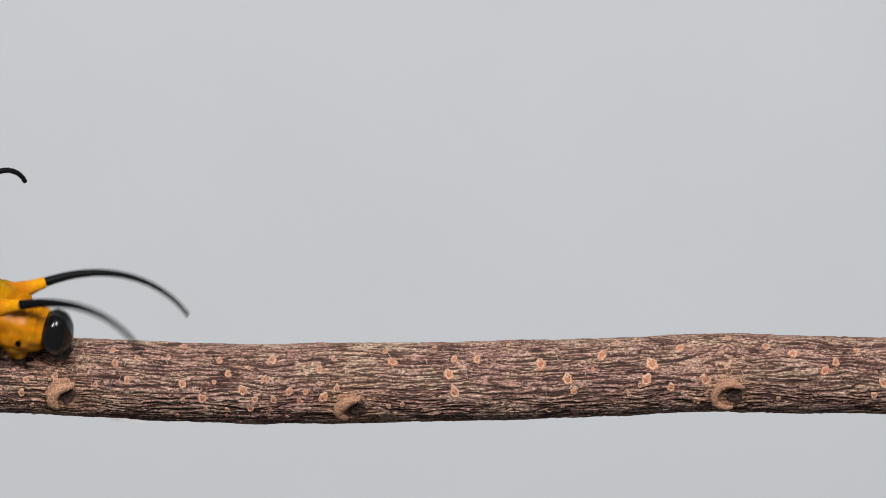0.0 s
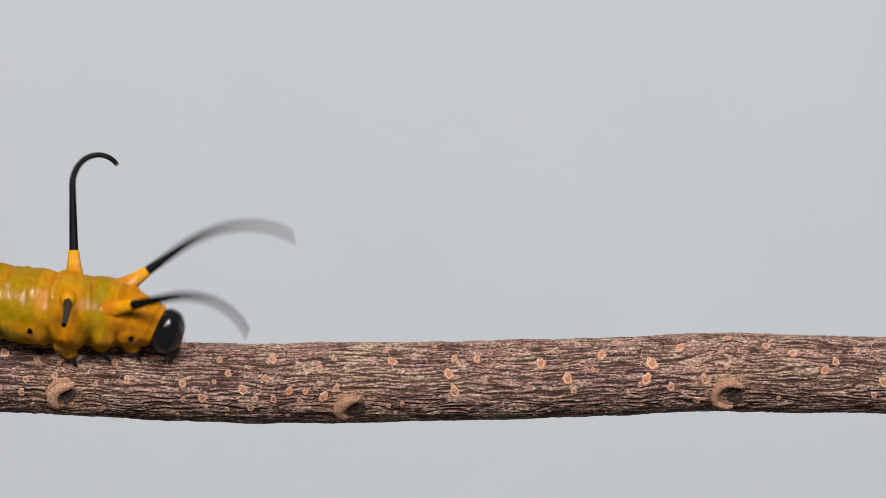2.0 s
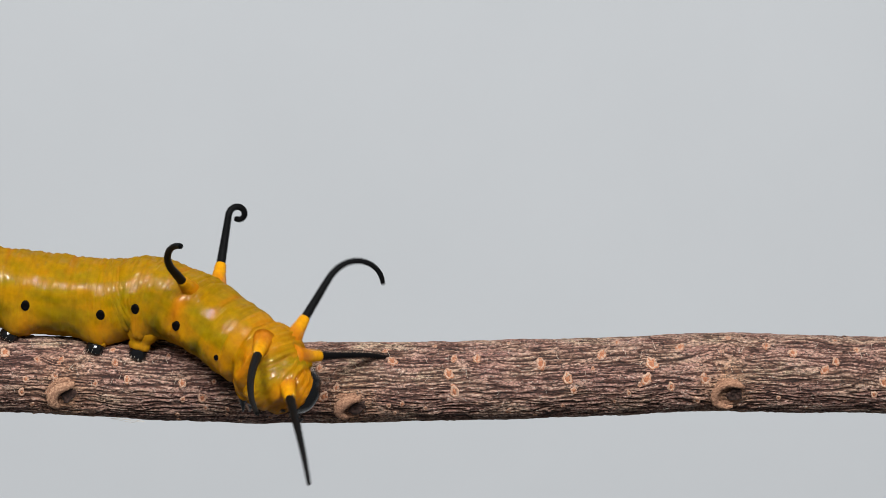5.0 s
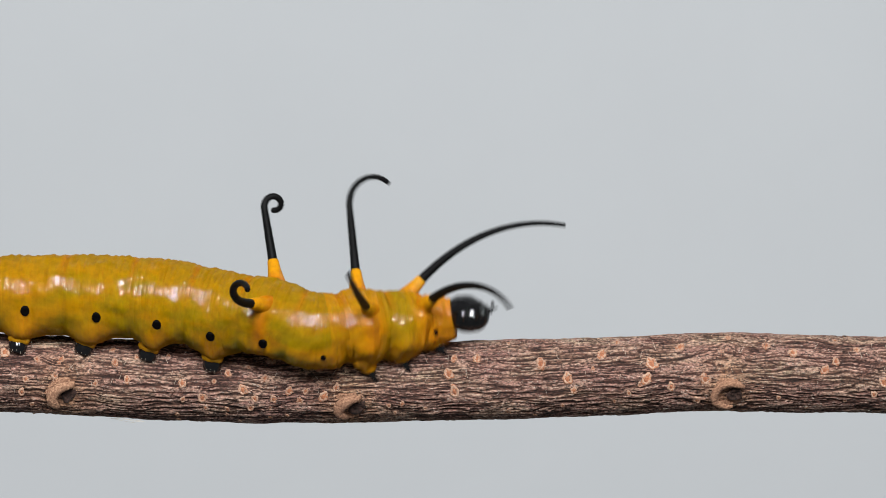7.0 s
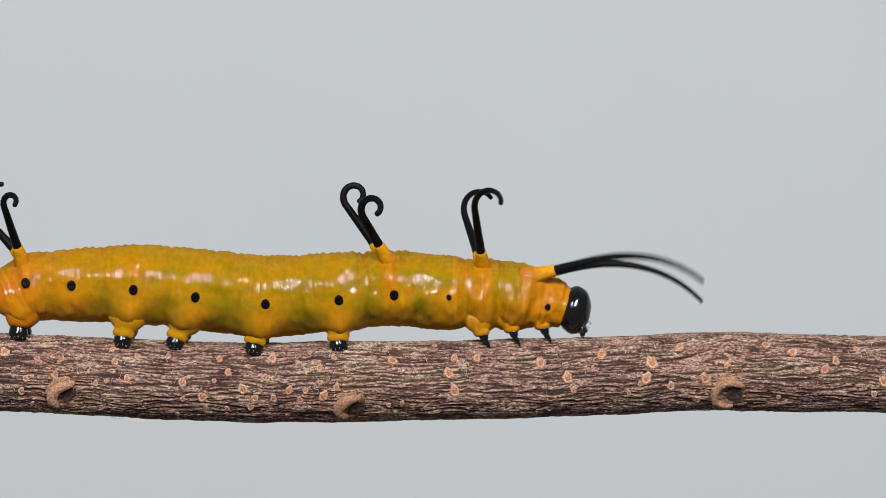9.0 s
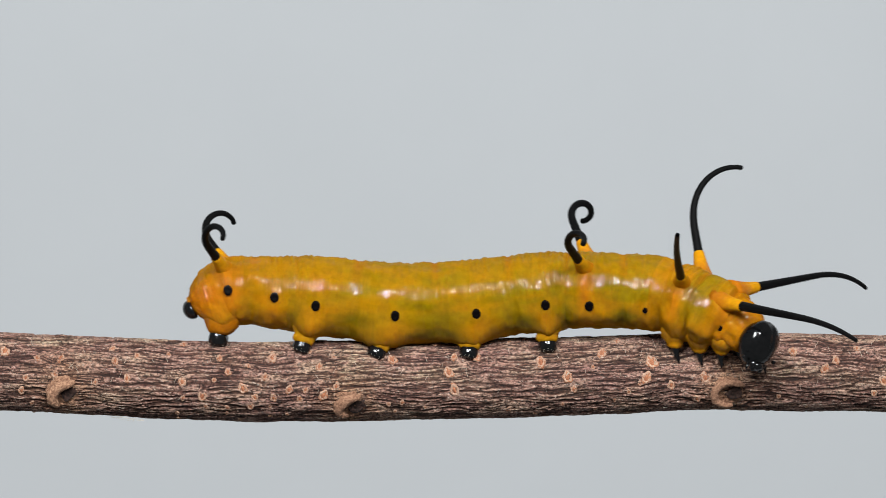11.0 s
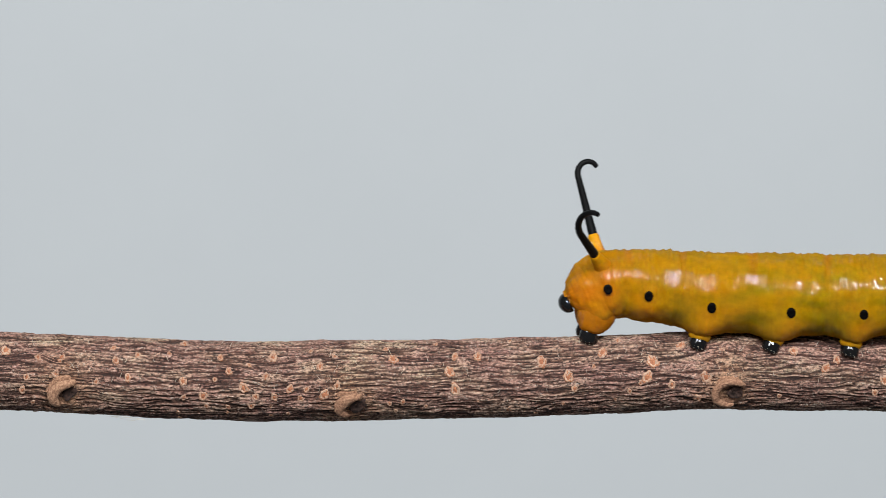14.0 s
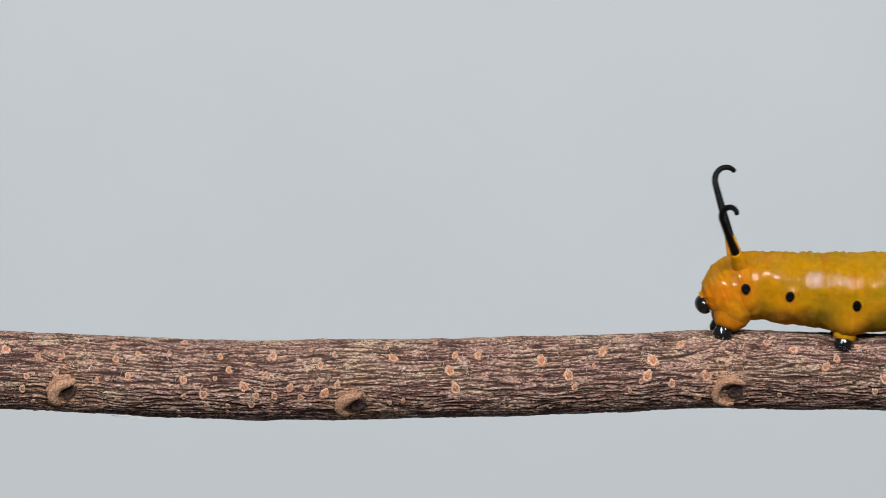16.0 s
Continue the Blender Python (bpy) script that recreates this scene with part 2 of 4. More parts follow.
def lenticel_mesh(seed):
    """A corky pore: a split raised rim with a rusty heart, of unit radius ten."""
    rnd = random.Random(seed)
    verts, faces = [], []
    cols, prof = 18, [(10.5, -1.5), (10, 1.0), (8.6, 2.6), (6.6, 3.0), (5.0, 1.6), (4.4, 0.6)]
    wob = [1 + 0.45 * noise.noise(Vector((1.3 * math.cos(2 * math.pi * c / cols), 1.3 * math.sin(2 * math.pi * c / cols), seed * 3.7))) + rnd.uniform(-0.12, 0.12) for c in range(cols)]
    dip = [max(0.1, 0.8 + 0.9 * noise.noise(Vector((math.cos(2 * math.pi * c / cols), math.sin(2 * math.pi * c / cols), seed * 5.1 + 2))) + rnd.uniform(-0.3, 0.3)) for c in range(cols)]
    for a, h in prof:
        for c in range(cols):
            w = 2 * math.pi * c / cols
            verts.append((a * 0.82 * wob[c] * math.cos(w), a * 1.08 * wob[c] * math.sin(w), h * dip[c] if h > 0 else h))
    faces += skin_faces(len(prof), cols)
    me_len = len(faces)
    base = len(verts)
    for a, h in ((4.8, 0.4), (3.4, 2.0), (1.6, 2.9)):
        for c in range(10):
            w = 2 * math.pi * c / 10
            k = 1 + rnd.uniform(-0.15, 0.15)
            verts.append((a * 0.75 * k * math.cos(w), a * 1.25 * k * math.sin(w), h + rnd.uniform(-0.4, 0.4)))
    faces += [tuple(base + i for i in f) for f in skin_faces(3, 10, False, True)]
    me = mesh_of("lenticel", verts, faces, (CORK, RUST), True)
    for p in me.polygons:
        p.material_index = 1 if p.index >= me_len else (1 if rnd.random() < 0.22 else 0)
    return me


LENTICELS = [lenticel_mesh(i) for i in range(9)]
_pick = random.Random(7)


def lenticels(*spots):
    for x, z, size in spots:
        k = size / 21
        m = on_twig(x, z, 0.0) @ pose(0, 0, 0, 0, 0, _pick.uniform(-25, 25)) @ Matrix.Diagonal((k, k, min(k, 0.9), 1))
        part("lenticel", _pick.choice(LENTICELS), TWIG, at=m)


def scar_mesh(seed):
    """The corky mound that a fallen leaf left, its rim highest on one side of the hollow."""
    rnd = random.Random(seed)
    verts, cols, rings = [], 44, 15
    for i in range(rings):
        k = 1 - i / (rings - 0.3)
        for c in range(cols):
            w = 2 * math.pi * c / cols
            q = Vector((math.cos(w), math.sin(w), seed * 4.3))
            reach = 31 * (1 + 0.22 * noise.noise(q * 1.2) + 0.10 * noise.noise(q * 3.5))
            x, y = reach * k * math.cos(w), reach * k * math.sin(w) * 0.92
            rim = math.exp(-((k - 0.60) / 0.20) ** 2) * (0.52 - 0.52 * math.cos(w + 0.35 * math.sin(seed * 2)))
            rough = noise.noise(Vector((x / 5.5, y / 5.5, seed))) * 2.6 + noise.noise(Vector((x / 2.4, y / 2.4, seed + 4))) * 1.3
            groove = -2.0 * abs(math.sin(k * 15 + 2 * noise.noise(q))) * (1 - k)
            verts.append((x, y, 1.5 * rim - 3 + rough + groove - 5.0 * max(0.0, k - 0.86) / 0.14 - 1.5 * max(0.0, 0.35 - k)))
    return mesh_of("leaf_scar", verts, skin_faces(rings, cols, False, True), SCAR)


def pit_mesh(seed):
    rnd = random.Random(seed + 20)
    verts, cols = [], 22
    for a, h in ((17, -1.0), (14.5, 2.4), (10, 1.2), (6, 0.0), (2.5, 0.6)):
        for c in range(cols):
            w = 2 * math.pi * c / cols
            k = 1 + 0.55 * noise.noise(Vector((math.cos(w) * 1.5, math.sin(w) * 1.5, seed + a / 14))) + rnd.uniform(-0.12, 0.12)
            verts.append((a * k * math.cos(w), 0.62 * a * k * math.sin(w), h + rnd.uniform(-1.2, 1.2)))
    return mesh_of("bud_pit", verts, skin_faces(5, cols, False, True), PITCH)


def ridge_mesh(arc, seed):
    """The swollen lip round the hollow of a scar: a fat strip bent along the arc."""
    pts, verts, cols = [Vector(q[:3]) for q in arc], [], 16
    fine = []
    for k in range(4 * (len(arc) - 1) + 1):
        i, u = min(k // 4, len(arc) - 2), k / 4 - min(k // 4, len(arc) - 2)
        fine.append((pts[i].lerp(pts[i + 1], u), arc[i][3] + (arc[i + 1][3] - arc[i][3]) * u))
    for k, (q, r) in enumerate(fine):
        d = fine[min(k + 2, len(fine) - 1)][0] - fine[max(k - 2, 0)][0]
        out = Vector((d.y, -d.x, 0)).normalized()
        for c in range(cols):
            w = 2 * math.pi * c / cols
            e = Vector((k * 0.35, 2 * math.cos(w), 2 * math.sin(w) + seed * 3))
            rr = r * 0.88 * (1 + 0.16 * noise.noise(e) + 0.12 * noise.noise(e * 2.7))
            verts.append(q + out * rr * math.cos(w) + Vector((0, 0, 2.5 + 0.8 * rr * math.sin(w))))
    me = mesh_of("ridge", verts, skin_faces(len(fine), cols, True, True), SCAR)
    bm = bmesh.new()
    bm.from_mesh(me)
    bmesh.ops.recalc_face_normals(bm, faces=bm.faces)
    bm.to_mesh(me)
    bm.free()
    return me


RIDGES = [[(23, 25, 0, 3), (17, 22, 3, 7), (8, 20, 4, 9), (-2, 17, 5, 10.5), (-11, 11, 5.5, 11.5), (-16, 3, 5.5, 11.5), (-18, -6, 5, 11), (-16, -14, 4, 10), (-11, -21, 2, 7), (-7, -26, -1, 3)],
          [(21, 24, 0, 3), (16, 21, 3, 6.5), (7, 20, 4.5, 9.5), (-3, 17, 5, 11.5), (-11, 11, 6, 12), (-17, 3, 6, 11.5), (-18, -6, 5, 10.5), (-14, -14, 4, 9), (-8, -20, 2, 7), (-2, -24, -1, 3)],
          [(29, 16, 0, 3), (22, 21, 2, 6), (10, 25, 3, 7), (-4, 25, 3.5, 7.5), (-15, 19, 4, 8), (-22, 9, 4, 8), (-24, -3, 4, 8), (-21, -13, 3, 7.5), (-12, -20, 2, 6.5), (0, -24, 1, 5), (10, -23, -1, 3)]]
for i, (sx, sz) in enumerate(SCARS):
    scar = part("leaf_scar", scar_mesh(i), TWIG, "mounded leaf scar of rusty tan cork", on_twig(sx, sz, (2.5, 2.5, 6.0)[i]))
    part("ridge", ridge_mesh(RIDGES[i], i), scar, "swollen tan lip round the scar's hollow")
    part("bud_pit", pit_mesh(i), scar, "dark irregular pit in the scar", unit_pose((11, 15, 12)[i], (0, -2, 1)[i], 0.5, 0, 0, (60, 35, 30)[i]) @ Matrix.Diagonal((0.95, 1.05, 1, 1)))

lenticels((-769, -181, 20), (-739, -251, 14), (-731, -228, 14), (-722, -273, 10), (-712, -193, 13), (-692, -249, 12), (-681, -219, 18), (-671, -193, 18), (-581, -177, 12), (-575, -199, 14), (-554, -229, 15), (-537, -189, 13), (-482, -187, 10), (-466, -300, 10), (-457, -170, 14), (-457, -235, 16), (-422, -260, 20), (-401, -232, 10), (-392, -194, 13), (-377, -218, 14), (-359, -303, 9), (-351, -247, 20), (-341, -207, 9), (-338, -278, 15), (-330, -262, 14))
lenticels((-312, -226, 12), (-300, -193, 20), (-297, -263, 14), (-270, -249, 16), (-241, -249, 12), (-234, -183, 9), (-217, -209, 15), (-210, -259, 20), (-191, -191, 13), (-187, -243, 14), (-129, -194, 10), (-102, -179, 12), (-89, -197, 20), (-72, -272, 11), (-14, -171, 9), (10, -219, 21), (19, -192, 15), (20, -250, 21), (59, -192, 18), (113, -285, 16), (116, -166, 10), (162, -292, 9), (171, -201, 22), (218, -227, 22), (229, -248, 14))
lenticels((-467, -291, 9), (-417, -279, 10), (-379, -281, 10), (-380, -291, 8), (-304, -278, 10), (-304, -296, 9), (-274, -293, 9), (-254, -281, 12), (-251, -265, 14), (-456, -264, 11), (-722, -290, 9), (-609, -236, 11), (-95, -275, 10), (-84, -288, 8), (-31, -280, 9), (60, -268, 9), (210, -275, 9), (345, -238, 9), (589, -261, 10), (566, -288, 8), (640, -280, 8))
lenticels((263, -209, 9), (268, -283, 10), (278, -185, 20), (301, -267, 9), (306, -164, 14), (326, -253, 10), (356, -228, 22), (366, -201, 25), (400, -241, 15), (416, -172, 18), (446, -265, 14), (460, -227, 22), (488, -181, 13), (503, -156, 14), (568, -170, 18), (614, -182, 20), (669, -212, 18), (689, -197, 15), (691, -162, 12), (706, -265, 10), (727, -177, 13), (756, -255, 14), (772, -233, 20))


def bark_hairs():
    """Short pale hairs that stand off the bark, and a curled thread under it."""
    rnd = random.Random(11)
    verts, faces = [], []
    for _ in range(120):
        x, z = rnd.uniform(-780, 780), rnd.uniform(-285, -170)
        m = on_twig(x, max(twig_axis(x) - 62, min(twig_axis(x) + 66, z)), 1.0)
        lean, reach = rnd.uniform(-0.5, 0.5), rnd.uniform(6, 20)
        base = len(verts)
        for i in range(4):
            k = i / 3
            p = m @ (Vector((lean * reach * k, (0.8 if rnd.random() < 0.5 else 0.55) * reach * k * 0.9, 1.2 + reach * 0.35 * k)) * U) / U
            for w in range(3):
                a = 2 * math.pi * w / 3
                r = 0.42 * (1 - 0.6 * k)
                verts.append((p.x + r * math.cos(a), p.y - 0.2, p.z + r * math.sin(a)))
        faces += [tuple(base + v for v in f) for f in skin_faces(4, 3)]
    tagged(part("bark_hair", mesh_of("bark_hair", verts, faces, HAIR), TWIG), "fine pale hairs standing on the bark", kind="stuff")
    loop = [(-575 + 26 * math.sin(k * 0.55) + 1.6 * k, -20 - 6 * math.cos(k * 0.4), -296 - 11 * math.sin(k * 0.33) ** 2 - 3 * math.sin(k * 0.8), 0.25) for k in range(18)]
    part("thread", tube("thread", loop, HAIR, 5), TWIG, "thin pale thread hanging under the bark")


bark_hairs()

# ---- caterpillar ----
caterpillar = tagged(new("caterpillar"), "glossy yellow caterpillar with black spots and filaments on a twig", "caterpillar")

STATIONS = ["tail", "A8", "A7", "A6", "A5", "A4", "A3", "A2", "A1", "T3", "T2", "T1", "head"]
ALONG = [12, 54, 133, 242, 351, 473, 600, 697, 795, 853, 915, 968, 1013]
GIRTH_AT = [-29, -20, -8, 8, 54, 133, 242, 351, 473, 600, 697, 795, 853, 915, 935, 948, 958, 975, 1000]
GIRTH = [14, 30, 41, 51, 61, 67, 72, 75, 75, 72, 69, 68, 67, 63, 60, 53, 47, 46, 37]
YELLOW, ORANGE, OLIVE, BACK_SHADE = Vector((0.375, 0.168, 0.001)), Vector((0.46, 0.135, 0.002)), Vector((0.232, 0.148, 0.001)), Vector((0.255, 0.132, 0.0012))


def girth(s):
    return float(np.interp(s, GIRTH_AT, GIRTH))


def skin_colour(s, w):
    """Skin colour at s along the body and w round it (0 on the back), with some light and shade painted in."""
    p = Vector((s / 90, 2.2 * math.cos(w), 2.2 * math.sin(abs(w))))
    ends = max(0.0, min(1.0, (95 - s) / 110)) + 0.4 * max(0.0, min(1.0, (340 - s) / 260)) + max(0.0, min(1.0, (s - 925) / 40)) * 0.75
    between = 0.5 - 0.5 * min(1.0, min(abs(s - a) for a in ALONG) / 50)
    green = 0.60 + 0.85 * noise.noise(p * 1.3) + 0.5 * noise.noise(p * 3.1) - 0.5 * between
    if 700 < s < 920:
        green += 0.5 if s > 868 else 0.05
    side = math.degrees(abs(w))
    low = math.exp(-((side - 128) / 22) ** 2)
    green += 0.15 * math.exp(-((side - 75) / 26) ** 2) + (0.62 - 2.1 * between) * low
    green = max(0.0, min(1.0, green)) * (1 - min(1.0, ends))
    c = YELLOW.lerp(OLIVE, green * 0.95)
    o = min(1.0, ends * (0.75 + 0.5 * noise.noise(p * 2.0)) + 0.9 * between * low + max(0.0, 0.25 * noise.noise(p * 2.3 + Vector((9, 3, 1)))))
    c = c.lerp(ORANGE, max(0.0, min(1.0, o)))
    root = max(math.exp(-((s - a) / 13) ** 2) for a in (942, 855, 688, 53)) * math.exp(-((side - 70) / 42) ** 4)
    c = c.lerp(Vector((0.44, 0.135, 0.003)), 0.8 * root)
    # Underside painted paler, to make up for the lamps' light missing there.
    belly = max(0.0, min(1.0, (side - 92) / 30)) * (0.45 + 0.5 * noise.noise(p * 1.9 + Vector((4, 4, 1))))
    c = c.lerp(Vector((0.40, 0.178, 0.003)), max(0.0, min(1.0, belly)))
    # Olive patches low between segments, with the shade between the legs painted in.
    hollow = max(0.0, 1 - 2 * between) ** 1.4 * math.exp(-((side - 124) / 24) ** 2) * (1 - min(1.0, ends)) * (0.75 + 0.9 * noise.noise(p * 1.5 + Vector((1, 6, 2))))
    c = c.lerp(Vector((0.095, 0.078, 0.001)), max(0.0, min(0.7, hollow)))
    # Back painted darker, in place of light falling off over it.
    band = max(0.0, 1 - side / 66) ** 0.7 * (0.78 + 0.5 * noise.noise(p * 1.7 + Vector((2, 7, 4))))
    seam = max(math.exp(-((s - (a + d) / 2) / 6) ** 2) for a, d in zip(ALONG[1:-2], ALONG[2:-1])) * max(0.0, 1 - side / 75)
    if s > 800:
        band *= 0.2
        c = c.lerp(Vector((0.46, 0.172, 0.002)), 0.4)
        c = c.lerp(Vector((0.19, 0.138, 0.001)), 0.6 * max(0.0, 1 - ((s - 893) / 24) ** 4) * max(0.0, 1 - (side / 112) ** 4))
    return c.lerp(BACK_SHADE, max(0.0, min(1.0, band))).lerp(Vector((0.40, 0.085, 0.003)), 0.4 * seam)


def swell(s, side):
    """Bulges over the legs and waists between the segments."""
    low = math.exp(-((side - 142) / 22) ** 2)
    lift = sum(18 * math.exp(-((s - a) / 29) ** 2) for a in (596, 460, 333, 231)) + 15 * math.exp(-((s - 22) / 26) ** 2) + sum(5 * math.exp(-((s - a) / 16) ** 2) for a in (853, 908, 964))
    ridge = sum(5 * math.exp(-((s - a) / 11) ** 2) for a in (938, 853, 686, 54)) * math.exp(-((side - 60) / 32) ** 2)
    waist = sum(math.exp(-((s - (a + c) / 2) / 9) ** 2) for a, c in zip(ALONG[1:-2], ALONG[2:-1]))
    chest = sum(11 * math.exp(-((s - a) / 15) ** 2) for a in (850, 905)) * math.exp(-((side - 102) / 17) ** 2)
    if s > 800:
        waist *= 2.3
    return lift * low + ridge + chest - 1.6 * waist - 2.5 * waist * math.exp(-((side - 120) / 35) ** 2)


def body_radius(s, w, t):
    """Distance of the skin from the body's axis at s, w round it; t runs from -0.5 to 0.5 across each fold."""
    side, back = math.degrees(abs(w)), math.cos(w)
    q = Vector((s / 16, 3.2 * math.cos(w), 3.2 * math.sin(w)))
    r = girth(s) * (1 + 0.03 * math.exp(-((side - 118) / 18) ** 2) - 0.015 * math.exp(-((side - 92) / 11) ** 2))
    r += swell(s, side)
    r += 2.3 * noise.noise(q) + (2.4 if s < 800 else 4.0) * noise.noise(q * 0.45 + Vector((5, 1, 2)))
    r += 0.9 * noise.noise(Vector((s / 7, 2 * math.cos(w), 2 * math.sin(w))))
    if s > 800:
        r += 2.2 * noise.noise(Vector((s / 9, 2.6 * math.cos(w), 2.6 * math.sin(w) + 4)))
    deep = (0.35 + 1.6 * max(0.0, back) ** 2) * (0.75 + 1.3 * noise.noise(Vector((s / 30, 1.5 * math.cos(w), 7 + 1.5 * math.sin(w)))))
    return r - deep * (0.5 - 0.5 * math.cos(2 * math.pi * t))


def annulet_mesh(s, pitch):
    """One fold of the skin: a ring at s along the body, shaded as one skin with its neighbours."""
    cols, steps = 84, [-1.1, -0.85, -0.65, -0.5, -0.375, -0.25, -0.125, 0, 0.125, 0.25, 0.375, 0.5, 0.65, 0.85, 1.1]
    turns = [2 * math.pi * c / cols if 2 * c <= cols else 2 * math.pi * c / cols - 2 * math.pi for c in range(cols)]
    grid = np.array([[body_radius(s + t * pitch, w, t) for w in turns] for t in steps])
    by_s = np.gradient(grid, np.array(steps) * pitch, axis=0)
    by_w = (np.roll(grid, -1, 1) - np.roll(grid, 1, 1)) * cols / (4 * math.pi)
    verts, tint, places, normals = [], [], [], []
    for i, t in enumerate(steps):
        tuck = 1 - 0.085 * max(0.0, abs(t) - 0.5) ** 1.3
        for c, w in enumerate(turns):
            r, sw, cw = grid[i, c], math.sin(w), math.cos(w)
            verts.append((t * pitch, r * tuck * sw, r * tuck * cw * 0.97))
            along = Vector((1, by_s[i, c] * sw, by_s[i, c] * cw * 0.97))
            round_ = Vector((0, by_w[i, c] * sw + r * cw, (by_w[i, c] * cw - r * sw) * 0.97))
            normals.append(along.cross(round_).normalized())
            tint.append(skin_colour(s + t * pitch, w))
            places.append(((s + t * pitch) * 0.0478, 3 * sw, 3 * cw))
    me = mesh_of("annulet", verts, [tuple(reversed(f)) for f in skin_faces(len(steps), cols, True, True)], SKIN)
    put_skin_colour(me, tint, places)
    me.normals_split_custom_set_from_vertices(normals)
    return me


def put_skin_colour(me, tint, places=None):
    """Sets the skin's colour and, in millimetres, the place on the stretched body that its grain follows."""
    where = me.attributes.new("body_at", "FLOAT_VECTOR", "POINT")
    spots = places or [v.co * 1000 for v in me.vertices]
    where.data.foreach_set("vector", [x for p in spots for x in p])
    layer = me.color_attributes.new("skin_colour", "FLOAT_COLOR", "POINT")
    layer.data.foreach_set("color", [v for c in tint for v in (*c, 1)])


def paint(me, colour, vary=0.12, seed=0):
    tint = []
    for v in me.vertices:
        k = 1 + vary * noise.noise(v.co * 9000 + Vector((seed, 0, 0)))
        tint.append(Vector(colour) * k)
    put_skin_colour(me, tint)
    return me


RINGS = []       # (object, place along the body, parent object)
SEGMENTS = {}


def build_body():
    edges = [-26] + [(a + b) / 2 for a, b in zip(ALONG[:-2], ALONG[1:-1])] + [992]
    for name, at, lo, hi in zip(STATIONS, ALONG, edges[:-1], edges[1:]):
        count = max(2, round((hi - lo) / 13))
        pitch = (hi - lo) / count
        places = [lo + pitch * (i + 0.5) for i in range(count)]
        main = min(range(count), key=lambda i: abs(places[i] - at))
        seg = part("body_segment", annulet_mesh(places[main], pitch), caterpillar)
        RINGS.append((seg, places[main], None))
        SEGMENTS[name] = seg
        for i, s in enumerate(places):
            if i != main:
                ring = part("annulet", annulet_mesh(s, pitch), seg)
                RINGS.append((ring, s, seg))
        if name not in ("tail", "T3", "T2"):
            size = {"A1": 5.0, "T1": 5.5}.get(name, 8.4)
            dot = spot_mesh(size)
            for side in (-1, 1):
                tilt = {"A8": 85, "A7": 93}.get(name, 101)
                w = math.radians(tilt)
                r = girth(at) * 1.01 + max(0.0, swell(at, tilt)) + 1.6
                m = unit_pose(at - places[main], side * r * math.sin(w), r * math.cos(w) * 0.97, -side * tilt)
                part("spiracle", dot, seg, "round black breathing spot", m)


def spot_mesh(size):
    verts, cols = [], 20
    for a, h in ((1.0, -5), (0.98, 0.2), (0.9, 0.9), (0.5, 0.7), (0.3, 0.3)):
        for c in range(cols):
            w = 2 * math.pi * c / cols
            verts.append((a * size * 0.95 * math.cos(w), a * size * 1.08 * math.sin(w), h))
    return mesh_of("spiracle", verts, skin_faces(5, cols, False, True), SPOT)


build_body()


def head_mesh():
    verts, cols, rows = [], 48, 30
    for i in range(rows):
        v = math.pi * (i + 0.5) / rows
        for c in range(cols):
            w = 2 * math.pi * c / cols
            x, y, z = math.cos(v), math.sin(v) * math.sin(w), math.sin(v) * math.cos(w)
            taper = 1 - 0.22 * max(0, -z) ** 2
            seam = 1 - 0.05 * math.exp(-(y / 0.10) ** 2) * max(0, z + 0.3)
            cheek = 1 + 0.03 * noise.noise(Vector((x * 2, y * 2, z * 2)))
            k = seam * cheek
            verts.append((2 + 30 * x * k + (4 if z < 0 else 0) * -z, 39 * y * taper * k, 43 * z * k))
    return mesh_of("head", verts, skin_faces(rows, cols, True, True), SHELL)


def build_head():
    head = part("head", head_mesh(), caterpillar, "shiny black rounded head capsule")
    jaw = tube("mandible", [(8, 0, -26, 7), (15, 0, -35, 8), (17, 0, -43, 4), (15, 0, -46, 1)], SHELL, 12)
    for side in (-1, 1):
        part("mandible", jaw, head, "", unit_pose(9, side * 8, 2, 0, 0, side * 8))
        eye = tube("eye_spot", [(18, 0, -20, 1), (22, 0, -20, 4), (25, 0, -20, 3), (26, 0, -20, 0.5)], SHELL, 10)
        part("eye_spot", eye, head, "", unit_pose(3, side * 26, -2, 0, 0, side * 40))
        feeler = tube("feeler", [(14, 0, -29, 3), (19, 0, -35, 2.4), (22, 0, -39, 1.2), (23, 0, -42, 0.4)], SHELL, 8)
        part("feeler", feeler, head, "", unit_pose(6, side * 20, -2, 0, 0, side * 15))
    lip = tube("upper_lip", [(16, 0, -25, 5), (20, 0, -32, 7), (18, 0, -40, 3)], SHELL, 12, 1.8)
    part("upper_lip", lip, head, "", unit_pose(8, 0, 0))
    bristle = tube("bristle", [(0, 0, 0, 0.4), (0, 0, 5, 0.3), (1, 0, 9, 0.12)], SATIN, 5)
    rnd = random.Random(3)
    for _ in range(9):
        y, z = rnd.uniform(-26, 26), rnd.uniform(-40, -10)
        part("bristle", bristle, head, "", unit_pose(32 - 0.006 * (y * y + z * z) * 0.9, y, z, rnd.uniform(-30, 30), 90 + rnd.uniform(-10, 30)))
    return head


HEAD = build_head()


